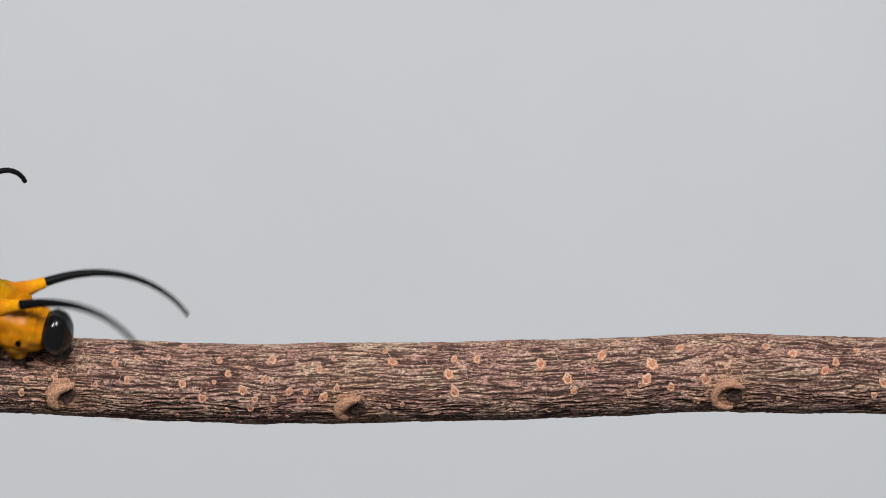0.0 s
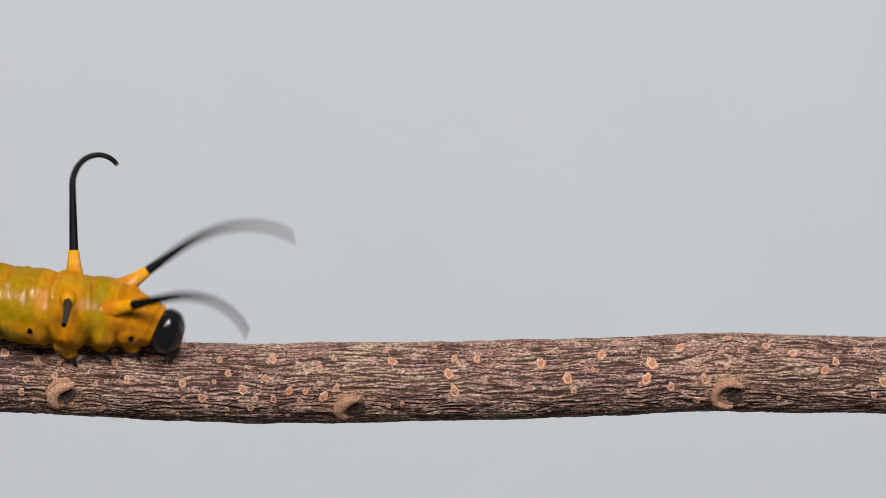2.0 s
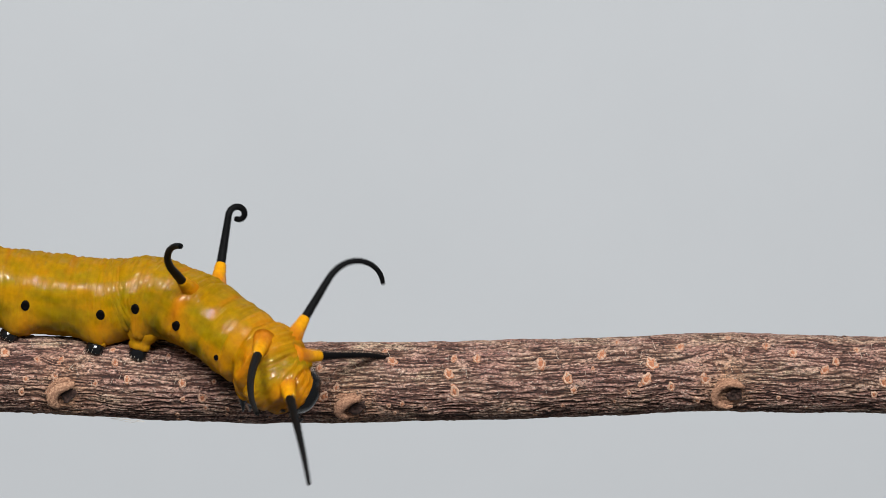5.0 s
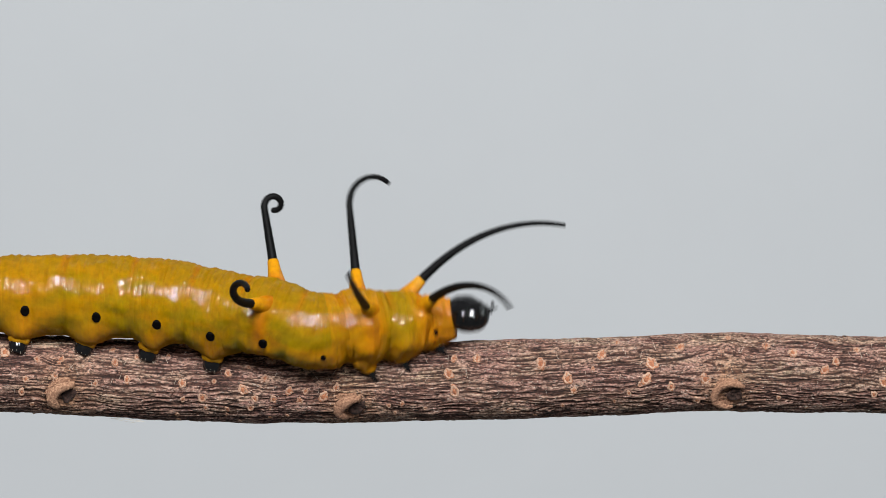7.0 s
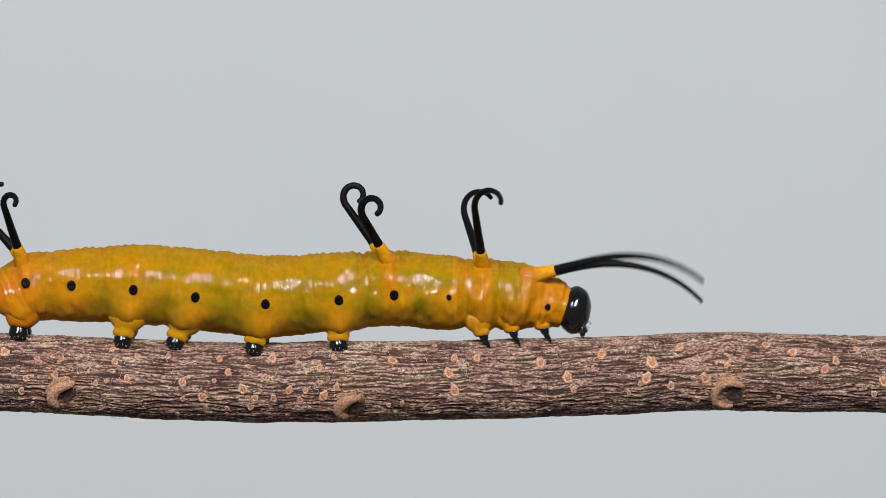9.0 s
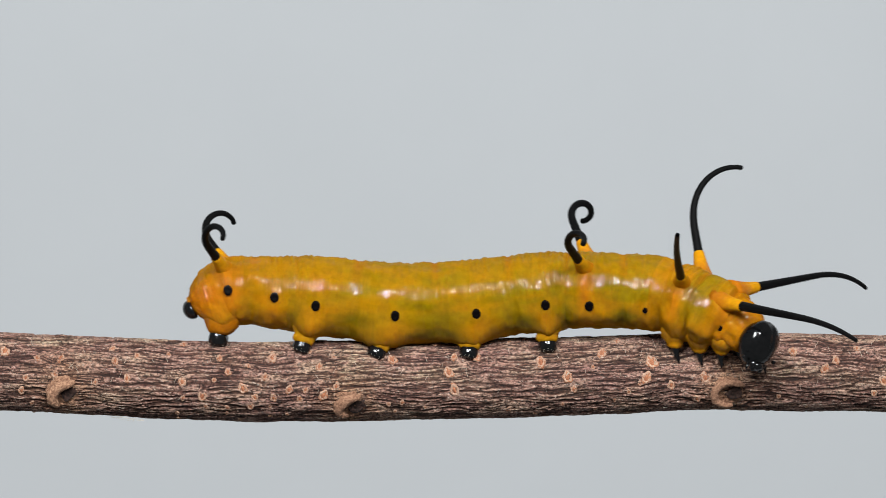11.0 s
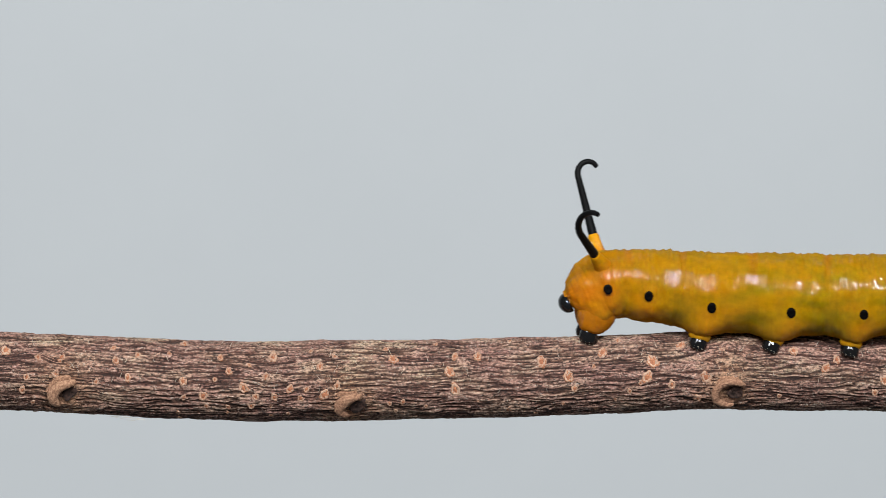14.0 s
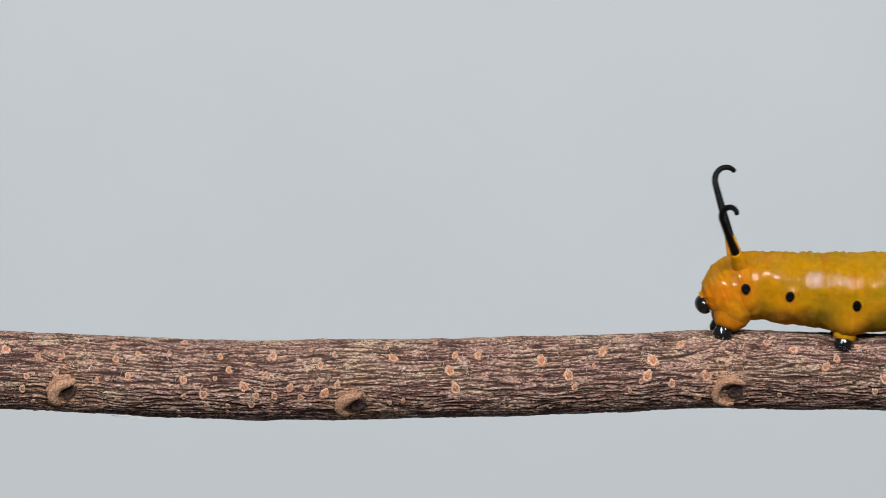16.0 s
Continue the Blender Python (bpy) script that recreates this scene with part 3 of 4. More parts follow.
def build_tail_plate():
    verts, cols, rows = [], 28, 12
    for i in range(rows):
        v = math.pi * 0.62 * (i + 0.3) / rows
        for c in range(cols):
            w = 2 * math.pi * c / cols
            verts.append((-16 * math.cos(v), 22 * math.sin(v) * math.sin(w), 18 * math.sin(v) * math.cos(w)))
    me = mesh_of("tail_plate", verts, [tuple(reversed(f)) for f in skin_faces(rows, cols, True, True)], SHELL)
    return part("tail_plate", me, SEGMENTS["tail"], "shiny black plate on the tail end", unit_pose(-26 - RINGS_AT["tail"], 0, -8, 0, -6))


RINGS_AT = {name: next(s for o, s, _ in RINGS if o is SEGMENTS[name]) for name in SEGMENTS}
build_tail_plate()


def proleg_meshes():
    lobe = tube("proleg", [(0, 0, 15, 11), (0, 0, 16, 17), (0, 0, 20, 19.5), (0, 0, 25, 20), (0, 0, 29, 19), (0, 0, 34, 24), (0, 0, 40, 29), (0, 0, 47, 33), (0, 0, 55, 34), (0, 0, 63, 29), (0, 0, 70, 12)], SKIN, 30, 0.8)
    paint(lobe, (0.40, 0.185, 0.004))
    foot = tube("foot", [(-1, 0, -3, 8), (-1, 0, -1, 13.2), (0, 0, 3, 15.6), (0, 0, 8, 16.4), (0, 0, 13, 15.8), (0, 0, 19, 14.2), (0, 0, 25, 13.4), (0, 0, 30, 11)], SHELL, 30, 0.85)
    crumple(foot, 1.5, 6, 1)
    crumple(lobe, 2.2, 11, 2)
    return lobe, foot


def leg_meshes():
    lobe = tube("leg", [(-4, 0, 22, 5), (-4, 0, 24, 10.5), (-5, 0, 29, 14), (-6, 0, 32, 13.5), (-6, 0, 36, 18), (-8, 0, 43, 22.5), (-9, 0, 52, 26), (-9, 0, 62, 24), (-9, 0, 70, 12)], SKIN, 24, 0.85)
    paint(lobe, (0.40, 0.168, 0.004), 0.25)
    claw = tube("claw", [(8, 0, -3, 0.7), (6.5, 0, 0, 1.8), (4, 0, 6, 3.4), (1, 0, 11, 5.0), (0, 0, 13.5, 4.6), (-1.5, 0, 17, 7.0), (-3, 0, 24, 8.2), (-4, 0, 29, 7.6), (-4, 0, 32, 4)], SHELL, 14)
    crumple(lobe, 2.6, 10, 5)
    crumple(claw, 0.7, 5, 6)
    return lobe, claw


def setae_mesh(radius, count, seed):
    """Fine pale bristles that fan out round the sole."""
    rnd = random.Random(seed)
    verts, faces = [], []
    for k in range(count):
        w = 2 * math.pi * k / count + rnd.uniform(-0.1, 0.1)
        out, reach, low = Vector((math.cos(w), 0.85 * math.sin(w), 0)), rnd.uniform(3, 8), rnd.uniform(3, 7)
        base = len(verts)
        for i in range(3):
            p = out * (radius + reach * i / 2) + Vector((0, 0, low - (low + 3) * (i / 2) ** 1.5))
            r = 0.28 * (1 - 0.35 * i)
            verts += [(p.x + r * math.cos(a), p.y + r * math.sin(a), p.z + r * 0.5) for a in (0, 2.1, 4.2)]
        faces += [tuple(base + v for v in f) for f in skin_faces(3, 3)]
    return mesh_of("setae", verts, faces, HAIR)


STEPPERS = []       # (object, place along the body, side, rest offset of the tip: along, out, down)


def build_limbs():
    lobe, foot = proleg_meshes()
    tail_lobe = crumple(tube("tail_proleg", [(0, 0, 18, 11), (0, 0, 20, 18), (1, 0, 25, 23), (2, 0, 30, 26), (4, 0, 38, 31), (6, 0, 50, 35), (8, 0, 62, 36), (9, 0, 74, 31), (9, 0, 84, 15)], SKIN, 36, 0.85), 1.4, 13, 4)
    tail_foot = tube("tail_foot", [(-1, 0, -3, 9), (-1, 0, -1, 14), (0, 0, 3, 16.5), (0, 0, 9, 17), (0, 0, 15, 16.2), (0, 0, 21, 15), (1, 0, 27, 11)], SHELL, 30, 0.85)
    crumple(tail_foot, 1.5, 6, 3)
    paint(tail_lobe, (0.38, 0.125, 0.003))
    setae = setae_mesh(13.0, 13, 8)
    for s, back, down in ((600, -6, 104), (473, -24, 106), (351, -34, 100), (242, -20, 102), (30, -36, 74)):
        for side in (-1, 1):
            leg = part("proleg", lobe if s > 100 else tail_lobe, caterpillar, "plump yellow proleg")
            part("foot", foot if s > 100 else tail_foot, leg, "shiny black foot", unit_pose(0, 0, 0))
            tagged(part("setae", setae, leg), "short pale bristles round the foot", kind="stuff")
            STEPPERS.append((leg, s, side, back, 40 if s > 100 else 27, down))
    lobe, claw = leg_meshes()
    for s, fore, spread, down in ((853, 12, 41, 94), (908, 14, 34, 84), (964, 17, 28, 68)):
        for side in (-1, 1):
            leg = part("leg", lobe, caterpillar, "short yellow jointed leg")
            part("claw", claw, leg, "black pointed claw")
            STEPPERS.append((leg, s, side, fore, spread, down))


build_limbs()

# filaments: place along the body, length, thickness at root and tip
KINDS = {"T2": (938, 318, 8.6, 3.6), "T3": (853, 270, 8.2, 4.2), "A2": (686, 208, 8.4, 5.0), "A8": (54, 200, 8.4, 4.4)}
LINKS = 36
FILAMENTS = {}


def build_filaments():
    for kind, (s, length, thick, thin) in KINDS.items():
        root = tube("filament", [(0, 0, -24, 22), (0, 0, -12, 18.5), (0, 0, 0, 15.6), (0, 0, 10, 13.4), (0, 0, 18, 12.0), (0, 0, 26, 10.9), (0, 0, 34, 10.2), (0, 0, 38, 9.6), (0, 0, 41, 7)], SKIN, 22)
        put_skin_colour(root, [Vector((0.43, 0.135, 0.003)).lerp(Vector((0.55, 0.24, 0.004)), max(0.0, min(1.0, (v.co.z / U + 4) / 26))) for v in root.vertices])
        step = (length - 38) / LINKS
        links = []
        for i in range(LINKS):
            r0 = thick + (thin - thick) * (i / LINKS) ** 0.8
            r1 = thick + (thin - thick) * ((i + 1) / LINKS) ** 0.8
            e = step * 0.5
            slope = (r1 - r0) / step
            rows = [(0, 0, -e - r0 * 0.9, r0 * 0.4), (0, 0, -e - r0 * 0.7, r0 * 0.8), (0, 0, -e - r0 * 0.45, r0 * 0.99), (0, 0, -e - r0 * 0.2, r0 - slope * r0 * 0.2),
                    (0, 0, -e * 0.5, r0 + slope * e * 0.5), (0, 0, e * 0.5, r1 - slope * e * 0.5), (0, 0, e + r1 * 0.2, r1 + slope * r1 * 0.2),
                    (0, 0, e + r1 * 0.45, r1 * 0.97), (0, 0, e + r1 * 0.7, r1 * 0.8), (0, 0, e + r1 * 0.9, r1 * 0.4)]
            me = tube("link", rows, SATIN, 14)
            me.normals_split_custom_set_from_vertices([Vector((v.co.x, v.co.y, 0)).normalized() for v in me.vertices])
            links.append(me)
        for side, key in ((-1, "n"), (1, "f")):
            base = part("filament", root, caterpillar, "long fleshy filament, yellow at the root and black above")
            chain = [part("link", me, base) for me in links]
            FILAMENTS[kind + key] = (base, chain, s, side, length)


build_filaments()


# ---- the crawl ----
def motions():
    crawls, waves = {}, {}

    def crawl(t, *stations):
        """Where the stations of the body are at t: along, depth, height and the lean of the back towards the lens."""
        crawls[t] = np.array(stations, float)

    def wave(t, **filaments):
        for key, values in filaments.items():
            waves.setdefault(key, []).append((t, *values))

    crawl(0, (-1713, 0, -84, 0), (-1676, -13, -71, 0), (-1595, -14, -72, 0), (-1484, -14, -72, 0), (-1373, -16, -72, 2), (-1248, -21, -73, 3), (-1118, -25, -75, 5), (-1018, -36, -79, 15), (-914, -67, -86, 25), (-853, -90, -101, 28), (-780, -81, -111, 32), (-726, -94, -131, 35), (-677, -97, -143, 35))
    crawl(0.2, (-1690, -5, -84, 2), (-1654, -13, -71, 2), (-1573, -14, -72, 2), (-1462, -14, -72, 2), (-1351, -18, -72, 4), (-1226, -24, -73, 6), (-1095, -29, -75, 9), (-988, -46, -78, 19), (-885, -70, -82, 28), (-830, -80, -92, 28), (-768, -62, -95, 27), (-712, -48, -97, 25), (-664, -42, -99, 25))
    crawl(0.35, (-1672, -8, -84, 4), (-1638, -14, -72, 4), (-1556, -14, -72, 4), (-1446, -15, -72, 4), (-1334, -19, -72, 6), (-1209, -26, -73, 9), (-1078, -33, -75, 12), (-977, -52, -78, 22), (-872, -74, -83, 32), (-815, -86, -97, 34), (-760, -86, -109, 36), (-709, -88, -125, 38), (-664, -92, -148, 38))
    crawl(0.5, (-1655, -12, -84, 5), (-1621, -14, -72, 5), (-1540, -14, -72, 5), (-1429, -15, -72, 5), (-1317, -20, -72, 8), (-1192, -28, -73, 11), (-1061, -36, -75, 15), (-960, -59, -78, 25), (-858, -80, -84, 35), (-798, -90, -96, 40), (-755, -100, -119, 45), (-713, -120, -153, 50), (-667, -140, -191, 50))
    crawl(0.8, (-1645, -24, -84, 10), (-1611, -24, -72, 10), (-1531, -24, -72, 10), (-1420, -24, -72, 10), (-1307, -39, -73, 16), (-1180, -54, -74, 23), (-1049, -70, -76, 30), (-947, -99, -81, 45), (-846, -121, -91, 60), (-787, -127, -112, 65), (-767, -132, -155, 70), (-746, -146, -213, 75), (-743, -146, -282, 75))
    crawl(1.0, (-1638, -24, -84, 10), (-1604, -24, -72, 10), (-1524, -24, -72, 10), (-1413, -24, -72, 10), (-1299, -42, -73, 18), (-1172, -62, -74, 26), (-1040, -80, -77, 35), (-939, -107, -84, 50), (-838, -127, -96, 65), (-783, -132, -135, 70), (-760, -143, -189, 75), (-748, -146, -252, 80), (-749, -146, -319, 80))
    crawl(1.3, (-1603, -24, -84, 10), (-1569, -24, -72, 10), (-1489, -24, -72, 10), (-1378, -24, -73, 10), (-1264, -42, -74, 18), (-1137, -62, -76, 26), (-1006, -80, -81, 35), (-905, -103, -91, 47), (-804, -121, -111, 60), (-744, -137, -167, 65), (-704, -146, -215, 70), (-664, -146, -267, 75), (-645, -146, -329, 75))
    crawl(1.5, (-1568, -24, -84, 10), (-1534, -24, -72, 10), (-1454, -24, -72, 10), (-1343, -24, -73, 10), (-1230, -39, -74, 16), (-1103, -54, -75, 23), (-973, -70, -79, 30), (-872, -94, -86, 42), (-771, -115, -101, 55), (-702, -125, -140, 60), (-648, -142, -182, 65), (-612, -146, -232, 70), (-587, -146, -288, 70))
    crawl(1.7, (-1550, -24, -84, 10), (-1516, -24, -72, 10), (-1436, -24, -72, 10), (-1325, -24, -73, 10), (-1212, -39, -74, 16), (-1086, -54, -75, 23), (-955, -70, -79, 30), (-854, -90, -87, 40), (-754, -107, -102, 50), (-686, -124, -143, 55), (-636, -137, -175, 60), (-593, -145, -209, 65), (-557, -146, -250, 65))
    crawl(2.0, (-1508, -24, -84, 10), (-1474, -24, -72, 10), (-1394, -24, -72, 10), (-1283, -24, -73, 10), (-1172, -28, -74, 12), (-1047, -32, -76, 13), (-917, -36, -79, 15), (-816, -61, -86, 21), (-703, -83, -100, 28), (-650, -91, -104, 32), (-584, -83, -110, 36), (-529, -90, -122, 40), (-484, -90, -142, 40))
    crawl(2.2, (-1486, -12, -84, 5), (-1451, -17, -72, 5), (-1371, -18, -73, 5), (-1260, -19, -73, 5), (-1149, -20, -74, 6), (-1025, -18, -75, 7), (-895, -22, -78, 8), (-794, -44, -84, 11), (-689, -60, -96, 14), (-629, -55, -93, 18), (-556, -40, -93, 22), (-500, -20, -98, 25), (-456, 0, -101, 25))
    crawl(2.5, (-1440, 0, -84, -4), (-1403, -15, -72, -4), (-1323, -14, -72, -4), (-1212, -12, -71, -4), (-1103, -4, -70, -4), (-979, 0, -68, -4), (-849, 0, -63, -4), (-742, 0, -54, -4), (-654, -25, -63, -5), (-605, 15, -64, -2), (-548, 62, -85, 2), (-506, 88, -108, 5), (-476, 100, -134, 5))
    crawl(3.0, (-1383, 0, -84, 0), (-1346, -16, -72, 0), (-1266, -16, -72, 0), (-1155, -14, -72, 0), (-1046, -6, -72, 0), (-922, 0, -71, 0), (-793, 0, -70, 0), (-690, -10, -66, 4), (-597, -8, -75, 8), (-537, 0, -79, 10), (-465, 8, -84, 13), (-415, 16, -104, 15), (-373, 22, -122, 15))
    crawl(3.3, (-1332, 0, -84, -2), (-1295, -15, -72, -2), (-1215, -13, -72, -2), (-1105, -6, -71, -2), (-995, 0, -69, -2), (-871, 0, -65, -2), (-737, 0, -58, -2), (-638, -12, -55, 5), (-544, -29, -72, 12), (-491, -43, -86, 18), (-428, -58, -106, 24), (-382, -70, -137, 30), (-348, -121, -175, 30))
    crawl(3.5, (-1289, -12, -84, 5), (-1254, -16, -72, 5), (-1174, -14, -72, 5), (-1063, -12, -71, 5), (-952, -14, -70, 6), (-828, -15, -67, 6), (-693, -17, -62, 7), (-600, -33, -53, 13), (-517, -48, -74, 20), (-459, -67, -85, 28), (-404, -85, -122, 37), (-375, -120, -168, 45), (-366, -145, -222, 45))
    crawl(3.7, (-1263, -7, -84, 6), (-1228, -15, -72, 6), (-1148, -11, -72, 6), (-1037, -7, -71, 6), (-926, -8, -68, 7), (-800, -9, -64, 8), (-673, -22, -70, 9), (-572, -55, -66, 20), (-497, -85, -92, 32), (-436, -110, -125, 38), (-390, -130, -172, 44), (-374, -145, -226, 48), (-367, -158, -280, 48))
    crawl(4.0, (-1225, 0, -84, 8), (-1189, -14, -72, 8), (-1109, -7, -71, 8), (-999, 0, -70, 8), (-888, 0, -66, 9), (-759, 0, -60, 11), (-643, -30, -82, 12), (-546, -72, -84, 28), (-451, -115, -113, 45), (-390, -148, -138, 48), (-331, -162, -172, 52), (-287, -165, -208, 55), (-250, -165, -243, 55))
    crawl(4.2, (-1172, 0, -84, 8), (-1136, -13, -72, 8), (-1057, -7, -72, 8), (-946, -1, -71, 8), (-835, 0, -70, 9), (-705, 0, -67, 11), (-609, -30, -77, 12), (-520, -72, -85, 23), (-427, -115, -120, 35), (-361, -148, -139, 38), (-297, -160, -160, 42), (-246, -160, -182, 45), (-207, -155, -199, 45))
    crawl(6.3, (-988, 0, -83, 8), (-954, -1, -71, 8), (-873, 0, -70, 8), (-762, 0, -67, 8), (-646, 0, -76, 15), (-525, -60, -97, 23), (-410, -85, -124, 32), (-316, -122, -168, 48), (-275, -168, -235, 65), (-254, -195, -302, 73), (-251, -205, -377, 82), (-256, -205, -430, 90), (-256, -205, -484, 90))
    crawl(6.5, (-973, 0, -86, 10), (-938, -7, -74, 10), (-857, -7, -75, 10), (-747, -5, -77, 10), (-618, 0, -78, 19), (-510, -60, -95, 28), (-403, -85, -127, 38), (-308, -122, -168, 51), (-272, -168, -238, 65), (-236, -195, -302, 70), (-197, -205, -367, 75), (-176, -205, -419, 80), (-159, -205, -469, 80))
    crawl(6.8, (-959, 0, -87, 12), (-924, -9, -75, 12), (-843, -11, -76, 12), (-733, -12, -80, 12), (-598, -5, -84, 17), (-483, -55, -95, 22), (-389, -82, -117, 28), (-300, -125, -138, 41), (-223, -170, -186, 55), (-159, -190, -218, 55), (-96, -190, -247, 55), (-41, -175, -270, 55), (6, -160, -279, 55))
    crawl(7.0, (-953, -31, -86, 13), (-919, -31, -74, 13), (-839, -31, -76, 13), (-725, -31, -79, 13), (-595, -44, -83, 18), (-486, -57, -90, 24), (-386, -71, -107, 30), (-296, -90, -121, 30), (-212, -95, -143, 30), (-140, -80, -134, 25), (-72, -58, -132, 20), (-18, -40, -126, 15), (42, -45, -116, 15))
    crawl(7.15, (-953, -30, -86, 12), (-919, -30, -74, 12), (-839, -30, -75, 12), (-726, -30, -78, 12), (-596, -41, -82, 17), (-486, -53, -88, 22), (-386, -66, -102, 28), (-292, -76, -110, 26), (-203, -80, -124, 24), (-137, -65, -108, 20), (-72, -40, -100, 16), (-14, -22, -90, 12), (42, -15, -79, 12))
    crawl(7.3, (-954, -29, -85, 12), (-920, -29, -73, 12), (-840, -29, -74, 12), (-726, -29, -76, 12), (-596, -39, -81, 16), (-485, -50, -86, 21), (-385, -61, -97, 26), (-288, -61, -99, 23), (-186, -50, -101, 18), (-146, -40, -95, 14), (-78, -12, -96, 10), (-14, 12, -100, 8), (21, 26, -109, 8))
    crawl(7.5, (-954, -27, -85, 11), (-920, -27, -73, 11), (-840, -27, -73, 11), (-727, -27, -74, 11), (-597, -35, -79, 15), (-485, -45, -83, 19), (-385, -55, -91, 23), (-283, -42, -85, 18), (-177, -38, -89, 12), (-147, -28, -89, 10), (-82, 0, -97, 7), (-17, 24, -109, 5), (18, 38, -127, 5))
    crawl(8.0, (-938, -17, -84, 7), (-904, -17, -72, 7), (-823, -17, -70, 7), (-710, -17, -67, 7), (-585, -24, -84, 10), (-455, -33, -94, 13), (-336, -41, -91, 17), (-239, -32, -80, 13), (-137, -25, -82, 9), (-74, -14, -81, 9), (-14, 2, -87, 8), (26, 14, -105, 8), (64, 22, -117, 8))
    crawl(8.5, (-851, -24, -86, 10), (-817, -24, -75, 10), (-737, -24, -76, 10), (-617, -24, -79, 10), (-483, -24, -79, 10), (-366, -24, -71, 10), (-268, -24, -68, 10), (-177, -17, -71, 7), (-76, -10, -90, 4), (-16, -23, -89, 9), (48, -36, -104, 15), (97, -59, -131, 20), (141, -109, -159, 20))
    crawl(9.0, (-764, 0, -81, -3), (-730, 0, -69, -3), (-651, 0, -65, -3), (-542, 0, -63, -3), (-432, 0, -73, -1), (-309, -1, -84, 0), (-185, -5, -75, 2), (-88, 0, -70, -1), (11, 0, -79, -5), (68, 0, -80, -3), (131, 0, -85, -2), (186, 0, -95, 0), (230, 0, -108, 0))
    crawl(9.2, (-755, 0, -81, -2), (-721, 0, -69, -2), (-639, 0, -70, -2), (-525, 0, -68, -2), (-406, 0, -67, -1), (-297, -1, -73, 1), (-172, -5, -75, 2), (-80, 0, -71, -1), (21, 0, -77, -4), (78, 0, -75, -3), (144, 0, -75, -1), (198, 0, -80, 0), (240, 0, -90, 0))
    crawl(10.2, (-565, -6, -85, 1), (-531, -6, -73, 1), (-449, -6, -73, 1), (-348, -6, -73, 1), (-226, -7, -77, 2), (-105, -9, -81, 4), (20, -13, -77, 5), (112, -14, -74, 5), (213, -12, -80, 6), (270, -14, -84, 8), (328, -16, -90, 10), (376, -18, -102, 12), (415, -20, -119, 12))
    crawl(11.3, (-359, -12, -89, 5), (-325, -12, -77, 5), (-244, -12, -77, 5), (-157, -12, -78, 5), (-31, -15, -88, 6), (102, -18, -89, 8), (227, -22, -80, 9), (320, -30, -78, 12), (422, -45, -83, 16), (477, -62, -93, 19), (528, -72, -106, 22), (569, -84, -126, 25), (604, -108, -150, 25))
    crawl(11.5, (-328, -15, -90, 6), (-294, -15, -78, 6), (-214, -15, -73, 6), (-105, -15, -68, 6), (1, -16, -69, 7), (120, -18, -84, 7), (244, -19, -86, 8), (361, -24, -81, 10), (451, -48, -86, 12), (502, -52, -86, 13), (560, -34, -93, 14), (606, -36, -109, 15), (650, -36, -121, 15))
    crawl(11.65, (-297, -10, -90, 3), (-263, -10, -78, 3), (-187, -10, -72, 3), (-80, -10, -71, 3), (34, -12, -74, 4), (157, -13, -82, 4), (280, -13, -78, 5), (388, -17, -69, 6), (474, -40, -82, 8), (515, -45, -82, 8), (576, -24, -86, 8), (632, -20, -95, 8), (682, -20, -104, 8))
    crawl(12.0, (-226, 0, -90, -4), (-192, 0, -78, -4), (-123, 0, -69, -4), (-20, 0, -79, -4), (110, -2, -87, -4), (243, 0, -78, -3), (365, 0, -60, -3), (452, 0, -42, -4), (544, 0, -49, -6), (601, 0, -54, -4), (663, 0, -70, -2), (711, 0, -89, 0), (739, 0, -117, 0))
    crawl(12.5, (-120, 0, -78, -12), (-86, 0, -66, -12), (-9, 0, -70, -12), (104, 0, -81, -12), (233, 0, -75, -12), (357, 0, -56, -11), (461, 0, -52, -11), (556, 0, -53, -11), (652, 0, -71, -11), (713, 0, -67, -9), (778, 0, -74, -8), (828, 0, -87, -6), (868, 0, -107, -6))
    crawl(13.0, (15, 0, -96, 0), (49, 0, -84, 0), (131, 0, -82, 0), (246, 0, -73, 0), (363, -2, -55, 1), (464, -5, -57, 2), (574, -7, -70, 3), (696, -10, -75, 4), (781, -62, -91, 5), (834, -33, -87, 5), (899, -12, -84, 5), (953, -12, -82, 5), (999, -12, -81, 5))
    crawl(13.5, (160, -12, -88, 5), (187, -12, -76, 5), (262, -12, -63, 5), (367, -12, -59, 5), (474, -19, -69, 8), (595, -26, -80, 11), (722, -34, -77, 14), (818, -34, -78, 14), (917, -34, -79, 14), (976, -34, -79, 14), (1039, -34, -79, 14), (1093, -34, -80, 14), (1139, -34, -80, 14))
    crawl(14.0, (251, -31, -77, 13), (284, -31, -65, 13), (359, -31, -67, 13), (471, -31, -77, 13), (608, -34, -83, 14), (734, -38, -84, 16), (860, -41, -82, 17), (959, -41, -81, 17), (1058, -41, -81, 17), (1117, -41, -80, 17), (1180, -41, -80, 17), (1233, -41, -80, 17), (1279, -41, -80, 17))
    crawl(14.5, (319, -31, -77, 13), (350, -31, -64, 13), (423, -31, -58, 13), (532, -31, -60, 13), (654, -32, -77, 13), (764, -81, -100, 14), (885, -65, -92, 14), (988, -34, -88, 14), (1087, -34, -85, 14), (1146, -34, -83, 14), (1209, -34, -82, 14), (1263, -34, -81, 14), (1308, -34, -81, 14))
